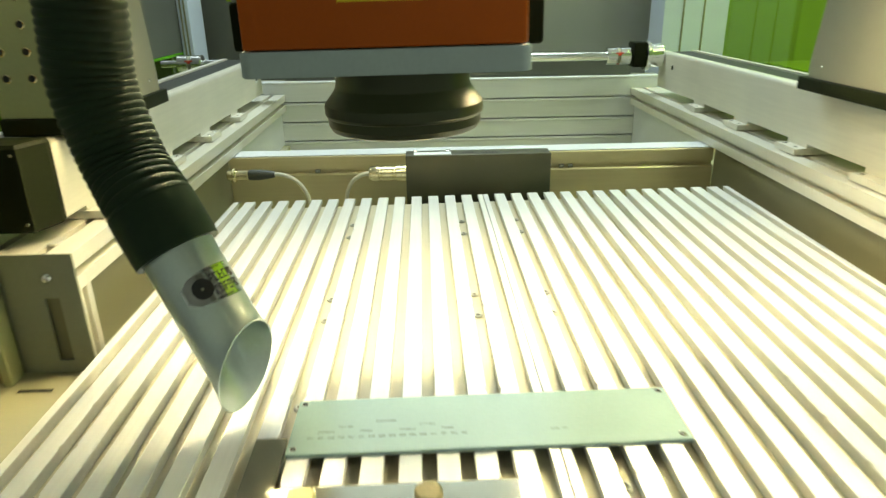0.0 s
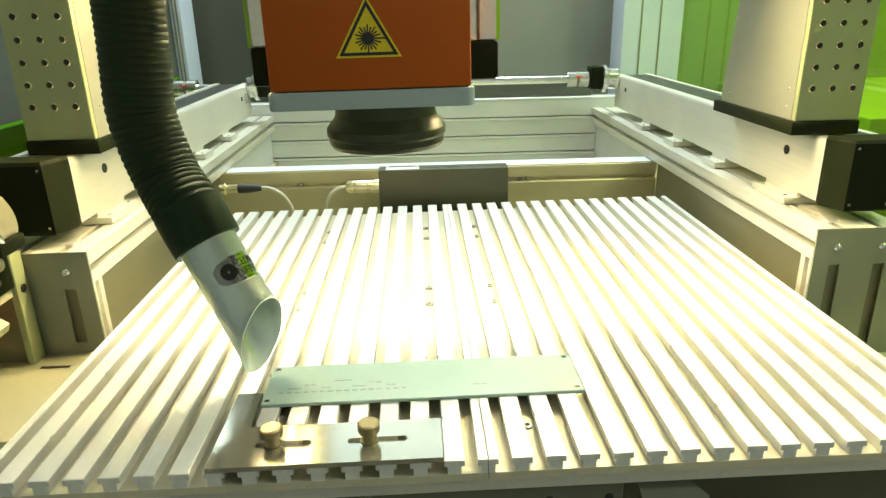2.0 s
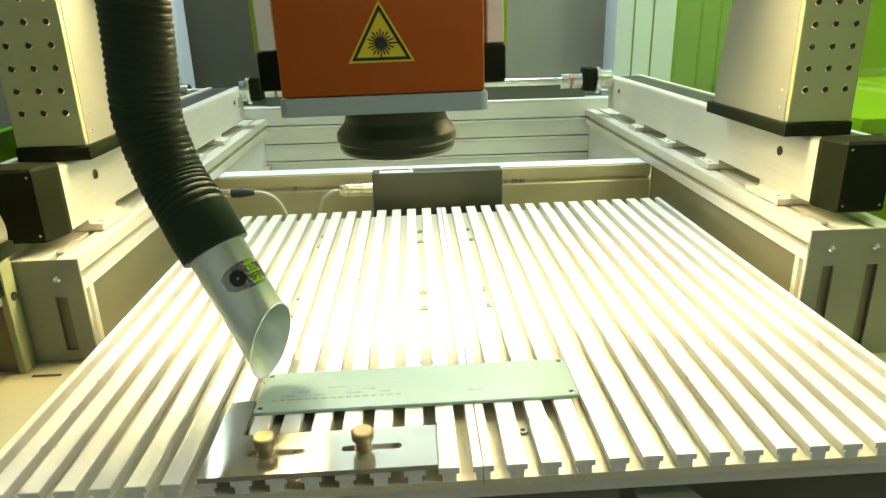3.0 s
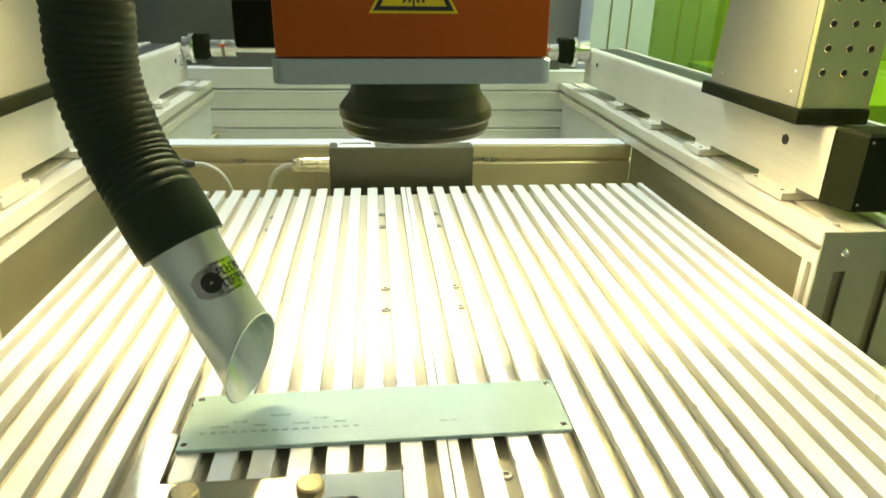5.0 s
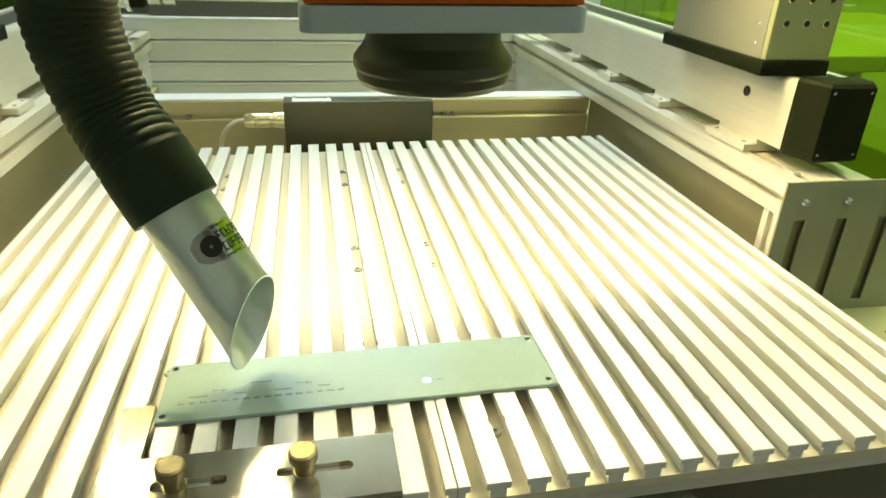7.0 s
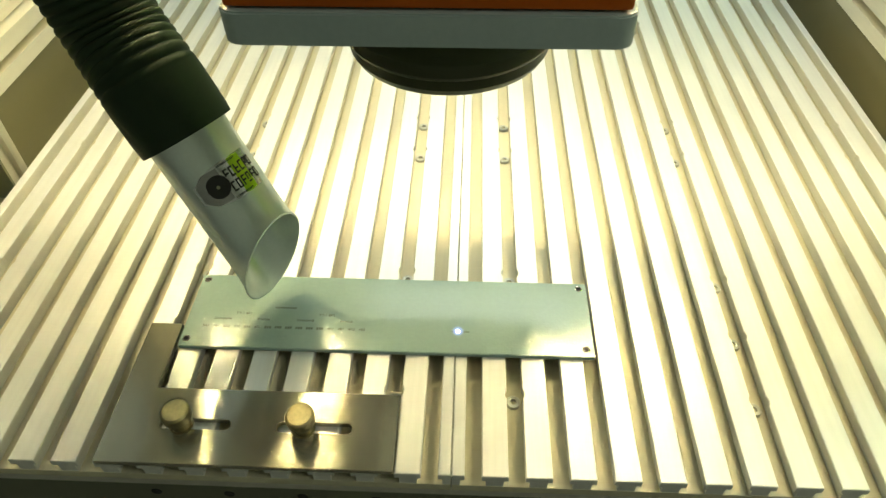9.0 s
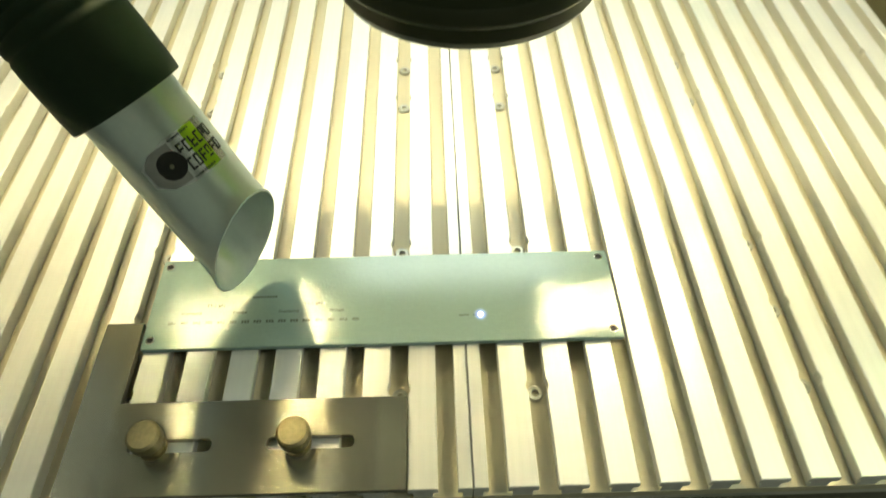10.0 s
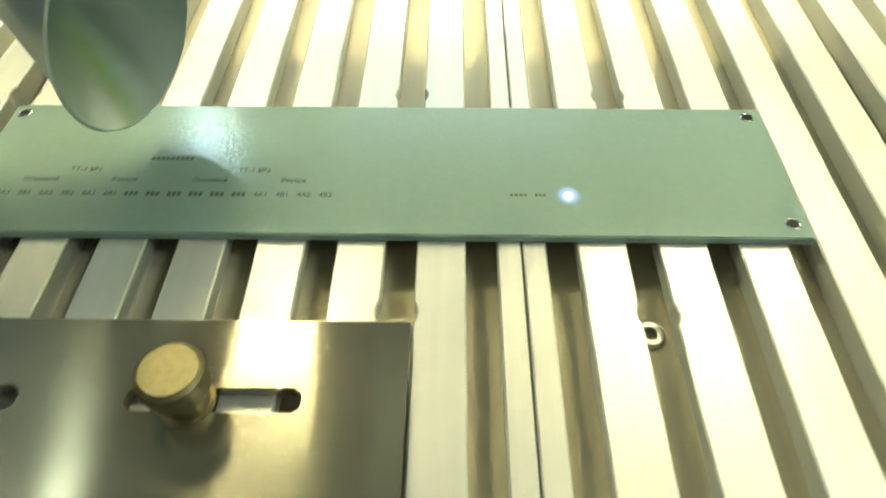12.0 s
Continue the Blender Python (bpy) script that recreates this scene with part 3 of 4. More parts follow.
def slot_panel(sx):
    """One extruded panel: a floor plate with sixteen T-shaped ribs."""
    slots = [0.0125 + PITCH * i for i in range(15)]
    edges = [0.0003] + [v for s in slots for v in (s - HALF, s + HALF)] + [0.375]
    stems = [0.0003] + [v for s in slots for v in (s - 0.0074, s + 0.0074)] + [0.375]
    # floor plate takes the colour with slot shade painted in
    panel = part("slot_panel", boxes((*sorted((sx * 0.0004, sx * 0.375)), 0, DEPTH, -0.0185, -0.0120)), SLOT, table)
    near = {round(s, 4) for s in SCREW_X}
    for i in range(16):
        a, b = edges[2 * i], edges[2 * i + 1]
        left = i > 0 and round(slots[i - 1], 4) in near
        right = i < 15 and round(slots[i], 4) in near
        bm = bmesh.new()
        plans = [[(sx * x, y) for x, y in rib_outline(a, b, left, right, c)] for c in (0.0, 0.0, 0.0005)]
        chamfered(bm, plans, (-0.0052, -0.0005, 0.0))
        box(bm, *sorted((sx * stems[2 * i], sx * stems[2 * i + 1])), 0.0002, DEPTH - 0.0002, -0.0121, -0.0051)
        part("rib", bm, TABLE, panel)


slot_panel(-1), slot_panel(1)
bm = bmesh.new()
lathe(bm, [(0, -0.0026), (0.0019, -0.0026), (0.0021, -0.0002), (0.0032, 0.0), (0.0041, -0.0001), (0.0047, -0.0009), (0.0048, -0.0022)], (0, 0, 0), 20)
screw_mesh = mesh_of("screw", bm, TSCREW, 40)
bm = bmesh.new()
lathe(bm, [(0, 0.0002), (0.0019, 0.0002), (0.0019, -0.0002)], (0, 0, -0.0024), 6)
socket_mesh = mesh_of("socket", bm, SKIRT)
for sx in (-1, 1):
    for x in SCREW_X:
        for y in SCREW_Y:
            ob = part("screw", screw_mesh, TSCREW, table, at=pose(sx * x, y, -0.0098))
            part("socket", socket_mesh, SKIRT, ob)

# supports under the table
for y0, y1 in ((0.0015, 0.040), (0.32, 0.36), (0.64, 0.68)):
    part("crossbar", boxes((-0.374, 0.374, y0, y1, -0.0290, -0.0188), bevel=0.0006), ALU, table, "flat aluminium crossbar")
for x0, x1 in ((-0.30, -0.27), (0.27, 0.30)):
    for y in (0.335, 0.655):
        part("foot", boxes((x0, x1, y - 0.014, y + 0.014, BASE - 0.0025, -0.0291), bevel=0.001), ALU, table)
hang = thing("front_bracket", "aluminium bracket plate with round holes under the table edge", "bracket")
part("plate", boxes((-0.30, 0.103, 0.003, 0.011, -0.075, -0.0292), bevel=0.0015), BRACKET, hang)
for k in range(7):
    bm = bmesh.new()
    lathe(bm, [(0, 0.0003), (0.0026, 0.0003), (0.0031, 0.0005), (0.0034, 0)], (0.092 - 0.046 * k, 0.0029, -0.042), 18, pose(0, 0, 0, 90))
    part("hole", bm, DARK, hang)
part("arm", boxes((-0.28, 0.09, 0.0112, 0.10, -0.0845, -0.0795)), GREY_SHEET, hang)
bm = bmesh.new()
prism(bm, [(0.115, 0.012), (0.155, 0.012), (0.168, 0.0), (0.165, -0.03), (0.150, -0.05), (0.125, -0.055)], -0.0800, -0.0790)
bmesh.ops.rotate(bm, cent=(0.14, 0.012, -0.079), matrix=Matrix.Rotation(radians(48), 3, "X"), verts=bm.verts)
bmesh.ops.translate(bm, vec=(0, -0.004, 0.045), verts=bm.verts)
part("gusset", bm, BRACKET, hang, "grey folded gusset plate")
tag = thing("indicator_lamp", "small glowing lime-green indicator lamp on the bracket", "indicator lamp")
bm = bmesh.new()
prism(bm, [(-0.080, -0.0740), (-0.0725, -0.0740), (-0.0575, -0.0555), (-0.0655, -0.0560)], -0.0006, 0.0014, "y")
part("lens", bm, INDICATOR, tag)
part("holder", boxes((-0.081, -0.056, 0.0015, 0.0028, -0.0745, -0.0545)), BLACK_MATT, tag, "black plastic holder")

# ---- rotary unit on the shelf ----
rotary = thing("rotary_unit", "rotary clamping unit with a pale chuck disc and orange block", "rotary unit")
STAND, CLAMP = pose(-0.006, 0, 0), pose(-0.021, 0, 0.002)
part("stand", boxes((-0.560, -0.4565, 0.2440, 0.2520, SHELF, 0.084), bevel=0.001), SKIRT, rotary, "grey upright stand plate", at=STAND)
part("edge_strip", boxes((-0.4562, -0.4480, 0.2380, 0.2580, SHELF, 0.084), bevel=0.0012), COLUMN, rotary, "cream upright edge strip", at=STAND)
bm = bmesh.new()
lathe(bm, [(0, 0), (0.004, 0), (0.0045, 0.001), (0.0045, -0.0004)], (-0.4478, 0.248, 0.045), 14, pose(0, 0, 0, 0, 90, 0))
part("hole", bm, DARK, rotary, at=STAND)
bm = bmesh.new()
lathe(bm, [(0, 0.0), (0.0425, 0.0), (0.0425, 0.028), (0.0405, 0.031), (0.0330, 0.032), (0.0318, 0.029), (0.0300, 0.029), (0.0285, 0.036), (0.0180, 0.037), (0.0160, 0.033), (0, 0.033)],
      (-0.4620, 0.2430, 0.1160), 48, pose(0, 0, 0, 90))
part("chuck", bm, CHUCK, rotary, "pale turned chuck disc with a stepped face", 25, at=CLAMP)
bm = bmesh.new()
lathe(bm, [(0, 0.0), (0.0225, 0.0), (0.0225, 0.010), (0.0210, 0.0115), (0.0110, 0.0120), (0.0100, 0.0105), (0, 0.0105)], (-0.4625, 0.2300, 0.0745), 40, pose(0, 0, 0, 90))
part("lower_disc", bm, CHUCK, rotary, "smaller pale disc under the chuck", 25, at=CLAMP)
part("clamp_bar", boxes((-0.4470, -0.4350, 0.2040, 0.2430, 0.0480, 0.1040), bevel=0.0015), BLACK, rotary, "black upright clamp bar", 40, at=CLAMP)
for x0, x1, z0, z1 in ((-0.4760, -0.4480, 0.0960, 0.1090), (-0.4345, -0.4150, 0.0920, 0.1060)):
    jaw = part("jaw", boxes((x0, x1, 0.2020, 0.2428, z0, z1), bevel=0.002), BLACK, rotary, "black clamping jaw", 40, at=CLAMP)
    for k in (0.25, 0.75):
        x = x0 + (x1 - x0) * k
        bm = bmesh.new()
        lathe(bm, [(0, 0.0085), (0.0035, 0.0080), (0.0046, 0.0060), (0.0046, 0.0), (0, 0.0)], (x, 0.2100, z1 - 0.0005), 18, pose(0, 0, 0, 25))
        part("clamp_screw", bm, CHROME, jaw, "polished round clamp screw", 40)
for x in (-0.4580, -0.4300):
    bm = bmesh.new()
    lathe(bm, [(0, 0.0), (0.0085, 0.0), (0.0085, 0.006), (0.0070, 0.0075), (0, 0.0075)], (x, 0.2120, 0.0835), 24, pose(0, 0, 0, 90))
    knob = part("adjuster", bm, CHUCK, rotary, "small pale adjuster disc", 30, at=CLAMP)
    part("slot", boxes((x - 0.0013, x + 0.0013, 0.2038, 0.2050, 0.0785, 0.0885)), DARK, knob)
for k in range(4):
    z = 0.0400 + 0.0056 * k
    part("tooth", boxes((-0.4745 - 0.003 * (k % 2), -0.4600, 0.2060, 0.2430, z, z + 0.0040), bevel=0.0006), BLACK, rotary, at=CLAMP)
part("spacer", boxes((-0.4480, -0.4380, 0.2100, 0.2380, 0.0380, 0.0470), bevel=0.0012), BEIGE, rotary, at=CLAMP)
bm = bmesh.new()
rod(bm, (-0.4330, 0.2120, 0.0640), (-0.4330, 0.2020, 0.0640), 0.0042, 18, 0.0010)
part("bolt", bm, CHROME, rotary, smooth=40, at=CLAMP)
part("block", boxes((-0.545, -0.4620, 0.2160, 0.2435, 0.0000, 0.0540), bevel=0.003), ORANGE, rotary, "bright orange plastic block", 40, at=CLAMP)
bm = bmesh.new()
prism(bm, [(-0.56, -0.036), (-0.56, -0.046), (-0.520, SHELF + 0.0005), (-0.505, SHELF + 0.0005), (-0.432, 0.0140), (-0.429, 0.0220), (-0.440, 0.0300), (-0.455, 0.0220)], 0.190, 0.2080, "y")
arm = part("arm", bm, BEIGE, rotary, "cream slanted support arm", at=CLAMP)
for x, z in ((-0.478, 0.0020), (-0.446, 0.0200)):
    bm = bmesh.new()
    lathe(bm, [(0, 0.0006), (0.0022, 0.0006), (0.0026, 0.0)], (x, 0.1898, z), 14, pose(0, 0, 0, 90))
    part("pin", bm, DARK, arm)

# ---- work piece and stop ----
work = thing("marking_plate", "thin pale green hammered-enamel plate with four corner holes", "metal plate")
PX0, PX1, PY0, PY1, PZ = -0.1835, 0.0905, 0.0815, 0.1445, 0.0030


def rounded(x0, x1, y0, y1, r, n=5):
    out = []
    for cx, cy, a in ((x1 - r, y1 - r, 0), (x0 + r, y1 - r, 90), (x0 + r, y0 + r, 180), (x1 - r, y0 + r, 270)):
        out += [(cx + r * math.cos(radians(a + 90 * k / n)), cy + r * math.sin(radians(a + 90 * k / n))) for k in range(n + 1)]
    return out


bm = bmesh.new()
prism(bm, rounded(PX0, PX1, PY0, PY1, 0.0015), 0.0002, PZ - 0.0004)
prism(bm, rounded(PX0 + 0.0004, PX1 - 0.0004, PY0 + 0.0004, PY1 - 0.0004, 0.0014), PZ - 0.0004, PZ)
part("sheet", bm, PLATE, work)
for x in (-0.179, 0.085):
    for y in (0.0875, 0.1395):
        bm = bmesh.new()
        lathe(bm, [(0, 0.00012), (0.0013, 0.00012), (0.0017, 0.00025), (0.0019, 0.0001)], (x, y, PZ), 18)
        hole = part("corner_hole", bm, DARK, work, "small dark drilled corner hole")
        bm = bmesh.new()
        lathe(bm, [(0.0017, 0.00015), (0.0020, 0.00035), (0.0025, 0.0001)], (x, y, PZ), 20)
        part("countersink", bm, CHROME, hole)


def words(text, x, y, height, parent):
    data = bpy.data.curves.new("marked_word", "FONT")
    data.body, data.size, data.extrude, data.offset = text, height * 1.55, 0.00004, 0.00004
    data.align_x, data.align_y = "CENTER", "CENTER"
    data.materials.append(MARK)
    ob = new("marked_word", data)
    ob.parent = parent
    ob.location = (x, y, PZ + 0.00006)


def bars(x0, x1, y, height, count, parent, name="marked_code"):
    """Marks too small to read."""
    w = (x1 - x0) / count
    for i in range(count):
        part(name, boxes((x0 + i * w, x0 + (i + 0.72) * w, y - height / 2, y + height / 2, PZ + 0.00001, PZ + 0.00008)), MARK, parent)


for x, text in ((-0.159, "Основной"), (-0.131, "Резерв"), (-0.1025, "Основной"), (-0.0745, "Резерв")):
    words(text, x, 0.105, 0.0016, work)
words("ТТ-1 №1", -0.1455, 0.1098, 0.0018, work)
words("ТТ-1 №2", -0.0885, 0.1098, 0.0018, work)
bars(-0.003, 0.003, 0.0992, 0.0010, 4, work)
bars(0.0052, 0.009, 0.0992, 0.0010, 3, work)
bars(-0.125, -0.110, 0.1155, 0.0014, 9, work)
CODES = ["5A1", "5B1", "5A2", "5B2", "6A1", "6B1"] + [""] * 6 + ["4A1", "4B1", "4A2", "4B2"]
for k, code in enumerate(CODES):
    x = -0.1690 + 0.00706 * k
    if code:
        words(code, x, 0.0985, 0.0018, work)
    else:
        bars(x - 0.0024, x + 0.0024, 0.0985, 0.0019, 3, work)

stop = thing("corner_stop", "L-shaped brushed steel stop plate with two slots and knobs", "stop plate")
slot_y = 0.0245
bm = bmesh.new()
SX = [(-0.1745, -0.1320), (-0.1045, -0.0595)]
lo, hi = 0.0002, 0.0042
for x0, x1, y0, y1 in ((-0.2055, -0.1845, slot_y + 0.0035, 0.0985), (-0.1845, -0.0330, slot_y + 0.0035, 0.0485), (-0.2055, -0.0330, -0.0008, slot_y - 0.0035),
                       (-0.2055, SX[0][0], slot_y - 0.0035, slot_y + 0.0035), (SX[0][1], SX[1][0], slot_y - 0.0035, slot_y + 0.0035), (SX[1][1], -0.0330, slot_y - 0.0035, slot_y + 0.0035)):
    box(bm, x0, x1, y0, y1, lo, hi)
for a, b in SX:
    for c, s in ((a, 1), (b, -1)):
        for t in (-1, 1):
            prism(bm, [(c, slot_y + t * 0.0035), (c, slot_y + t * 0.0012), (c + s * 0.0007, slot_y + t * 0.0025), (c + s * 0.0022, slot_y + t * 0.0035)], lo, hi - 0.00003)
bmesh.ops.remove_doubles(bm, verts=bm.verts, dist=1e-6)
part("plate", bm, STEEL, stop)
for cx, cy in ((-0.0880, 0.0238), (-0.1610, 0.0238)):
    bm = bmesh.new()
    n = 48
    prof = [(0, 0.0205), (0.0070, 0.0205), (0.0082, 0.0195), (0.0084, 0.0190), (0.0084, 0.0135), (0.0078, 0.0125), (0.0056, 0.0120), (0.0056, 0.0047), (0.0070, 0.0046), (0.0070, 0.0043), (0, 0.0043)]
    lathe(bm, prof, (cx, cy, 0), n)
    for v in bm.verts:
        d = Vector((v.co.x - cx, v.co.y - cy, 0))
        if 0.0080 < d.length and 0.013 < v.co.z < 0.0193:
            k = round(math.atan2(d.y, d.x) / (2 * math.pi) * n)
            v.co += d.normalized() * (-0.0003 if k % 2 else 0)
    part("knob", bm, BRASS, stop, "worn brass clamping knob", 28)

# ---- sensor box behind the table ----
sensor = thing("sensor_box", "graphite control box with a white label and cable plug", "control box")
bm = bmesh.new()
box(bm, -0.111, 0.115, 0.722, 0.758, -0.030, 0.0505, 0.0015)
part("case", bm, BOX, sensor, smooth=40)
part("foot", boxes((-0.09, 0.09, 0.726, 0.756, BASE, -0.0301)), GREY_SHEET, sensor, "grey mounting foot")
part("label", boxes((-0.098, -0.040, 0.726, 0.744, 0.0506, 0.0510)), WHITE, sensor, "white printed label on the top")
for x0, x1 in ((-0.022, -0.004), (0.008, 0.034)):
    bm = bmesh.new()
    for k in range(5):
        a = x0 + (x1 - x0) * k / 5
        box(bm, a, a + (x1 - x0) / 8, 0.732, 0.740, 0.0506, 0.0508)
    part("marking", bm, INK, sensor)
for k in range(2):
    part("catch", boxes((-0.099 + 0.052 * k, -0.093 + 0.052 * k, 0.746, 0.752, 0.0505, 0.0530), bevel=0.0008), CHROME, sensor)
PLUGS = []
plug = thing("cable_plug", "shiny metal plug with a cream cable behind the table", "plug", "cable plugs")
PLUGS.append(plug)
bm = bmesh.new()
lathe(bm, [(0, 0), (0.0130, 0), (0.0130, 0.007), (0.0122, 0.008), (0.0122, 0.016), (0.0105, 0.017), (0.0105, 0.020), (0.0118, 0.021), (0.0118, 0.038), (0.0110, 0.039), (0.0110, 0.042),
           (0.0120, 0.043), (0.0120, 0.053), (0.0095, 0.058), (0, 0.058)], (-0.1112, 0.737, 0.020), 28, pose(0, 0, 0, 0, -90, 0))
part("metal_body", bm, GOLD, plug, smooth=35)
bm = bmesh.new()
line = curve_points([(-0.167, 0.737, 0.020), (-0.182, 0.737, 0.018), (-0.198, 0.737, 0.006), (-0.207, 0.739, -0.016), (-0.209, 0.742, -0.048), (-0.206, 0.745, BASE + 0.003)], 8)
sweep(bm, line, [0.0032] * len(line), 12)
part("cable", bm, CABLE, plug, smooth=60)
plug = thing("cable_plug", "black booted gold plug with a cream cable at the rail", "plug", "cable plugs")
PLUGS.append(plug)
bm = bmesh.new()
rod(bm, (-0.392, 0.742, 0.021), (-0.358, 0.742, 0.021), 0.0075, 20, 0.001)
rod(bm, (-0.383, 0.742, 0.021), (-0.378, 0.742, 0.021), 0.0110, 20, 0.001)
part("metal_body", bm, GOLD, plug, smooth=35)
bm = bmesh.new()
lathe(bm, [(0, 0), (0.0080, 0), (0.0085, 0.004), (0.0085, 0.016), (0.0060, 0.034), (0.0045, 0.040), (0, 0.040)], (-0.358, 0.742, 0.021), 20, pose(0, 0, 0, 0, 90, 0))
part("boot", bm, BLACK_MATT, plug, "black rubber strain relief", 40)
bm = bmesh.new()
line = curve_points([(-0.320, 0.742, 0.021), (-0.305, 0.742, 0.020), (-0.285, 0.741, 0.010), (-0.270, 0.740, -0.012), (-0.264, 0.741, -0.045), (-0.262, 0.742, BASE + 0.003)], 8)
sweep(bm, line, [0.0030] * len(line), 12)
part("cable", bm, CABLE, plug, smooth=60)

LENS_AT = (0.0048, 0.0900, 0)

# ---- laser head: all parts ride on the carriage ----
head = thing("laser_marker", "oxide-red laser marking machine head with a black round lens", "laser marker")
HY0, HY1, HW = 0.0215, 0.184, 0.0652
bm = bmesh.new()
box(bm, -HW + 0.0022, HW - 0.0022, HY0 + 0.0022, HY1, 0.2642, 0.50, 0.0012)
part("housing", bm, RED, head, "oxide-red painted sheet housing", 40)
bm = bmesh.new()
prism(bm, rounded(-HW, HW, HY0, HY1, 0.006), 0.2528, 0.2630)
prism(bm, rounded(-HW + 0.0006, HW - 0.0006, HY0 + 0.0006, HY1 - 0.0006, 0.0055), 0.2524, 0.2636)
part("base_frame", bm, BLUE_GREY, head, "blue-grey painted base frame", 30)
bm = bmesh.new()
lathe(bm, [(0, 0.2523), (0.0366, 0.2523), (0.0366, 0.2420), (0.0372, 0.2395), (0.0388, 0.2368), (0.0412, 0.2340), (0.0433, 0.2312), (0.0436, 0.2300), (0.0436, 0.2262),
           (0.0430, 0.2250), (0.0422, 0.2243), (0.0420, 0.2200), (0.0404, 0.2172), (0.0385, 0.2162), (0.0368, 0.2166), (0.0358, 0.2190), (0, 0.2190)], LENS_AT, 64)
lens = part("lens_barrel", bm, LENS_BLACK, head, "black stepped scanning-lens barrel", 17)
bm = bmesh.new()
lathe(bm, [(0, 0.2178), (0.020, 0.2181), (0.0352, 0.2189)], LENS_AT, 48)
part("front_glass", bm, LENS_GLASS, lens, "dark coated front glass", 60)
# warning sign on the housing
fy = HY0 + 0.0022
TRI = [(-0.0203, 0.2835), (0.0203, 0.2835), (0.0, 0.3193)]


def shrink(points, k):
    cx, cz = sum(p[0] for p in points) / 3, sum(p[1] for p in points) / 3
    return [(cx + (x - cx) * k, cz + (z - cz) * k) for x, z in points]


bm = bmesh.new()
prism(bm, shrink(TRI, 1.0), fy - 0.0003, fy - 0.00005, "y")
sign = part("warning_sign", bm, YELLOW, head, "yellow triangular laser warning sign")
bm = bmesh.new()
outer, inner = shrink(TRI, 0.90), shrink(TRI, 0.74)
for i in range(3):
    j = (i + 1) % 3
    prism(bm, [outer[i], outer[j], inner[j], inner[i]], fy - 0.00045, fy - 0.00032, "y")
part("border", bm, INK, sign)
bm = bmesh.new()
cz = 0.2947
prism(bm, [(0.0036 * math.cos(radians(20 * k)), cz + 0.0036 * math.sin(radians(20 * k))) for k in range(18)], fy - 0.00045, fy - 0.00032, "y")
for k in range(20):
    a = radians(18 * k)
    r = 0.0082 if k % 2 else 0.0070
    if k == 0:
        r = 0.0125
    u, v = (math.cos(a), math.sin(a)), (-math.sin(a) * 0.00045, math.cos(a) * 0.00045)
    prism(bm, [(u[0] * 0.003 + v[0], cz + u[1] * 0.003 + v[1]), (u[0] * 0.003 - v[0], cz + u[1] * 0.003 - v[1]), (u[0] * r - v[0], cz + u[1] * r - v[1]), (u[0] * r + v[0], cz + u[1] * r + v[1])],
          fy - 0.00042, fy - 0.00033, "y")
part("sunburst", bm, INK, sign)
# vertical axis behind the head
part("axis_cap", boxes((-0.1150, 0.1010, 0.2000, 0.306, 0.2508, 0.2835), bevel=0.003), BLACK, head, "black end cap of the vertical axis", 40)
bm = bmesh.new()
for a, b in ((-0.1135, -0.097), (-0.095, -0.075), (0.066, 0.082), (0.084, 0.0995)):
    box(bm, a, b, 0.203, 0.215, 0.2838, 0.60, 0.0015)
box(bm, -0.1135, 0.0995, 0.2155, 0.304, 0.2838, 0.60)
part("axis_profile", bm, ALU, head, "aluminium vertical axis profile")
for a, b in ((-0.1170, -0.1137), (0.0997, 0.1030)):
    part("edge_trim", boxes((a, b, 0.206, 0.215, 0.2840, 0.60)), LIME, head, "yellow-green edge trim")
part("mounting_arm", boxes((-0.05, 0.05, 0.3045, 0.364, 0.45, 0.53)), ALU, head, "plain mounting arm to the cross beam")
part("rear_bracket", boxes((-0.06, 0.06, 0.1845, 0.2025, 0.303, 0.48)), GREY_SHEET, head)

# ---- extraction hose with nozzle, carried along with the head ----
hose = thing("extraction_hose", "black corrugated fume extraction hose with a grey metal nozzle", "hose")
MOUTH, AX = Vector((-0.1106, 0.1206, 0.0489)), Vector((0.473, -0.302, -0.828)).normalized()
COLLAR = MOUTH - AX * 0.097
TIPWARD = Vector((-0.761, 0.334, -0.557))
TIPWARD = (TIPWARD - AX * TIPWARD.dot(AX)).normalized()
SIDE = AX.cross(TIPWARD)
NR, LEN = 0.0249, (MOUTH - COLLAR).length


def nozzle_ring(bm, s, r, slope, n=56):
    out = []
    for k in range(n):
        a = 2 * math.pi * k / n
        off = TIPWARD * math.cos(a) + SIDE * math.sin(a)
        out.append(bm.verts.new(COLLAR + AX * (s + slope * r * math.cos(a)) + off * r))
    return out


bm = bmesh.new()
rings = [nozzle_ring(bm, s, r, k) for s, r, k in
         ((-0.03, NR, 0), (0.0, NR, 0), (LEN * 0.45, NR, 0.1), (LEN * 0.72, NR, 0.55), (LEN - 0.012, NR + 0.0002, 0.84), (LEN - 0.005, NR + 0.0008, 0.90), (LEN, NR + 0.0020, 0.92),
          (LEN + 0.0004, NR + 0.0012, 0.92), (LEN - 0.006, NR - 0.0006, 0.90), (LEN - 0.013, NR - 0.0013, 0.84), (LEN * 0.72, NR - 0.0015, 0.55), (0.0, NR - 0.0016, 0), (-0.03, NR - 0.0016, 0))]
faces = []
for a, b in zip(rings, rings[1:] + rings[:1]):
    n = len(a)
    faces += [bm.faces.new((a[k], a[(k + 1) % n], b[(k + 1) % n], b[k])) for k in range(n)]
bmesh.ops.recalc_face_normals(bm, faces=faces)
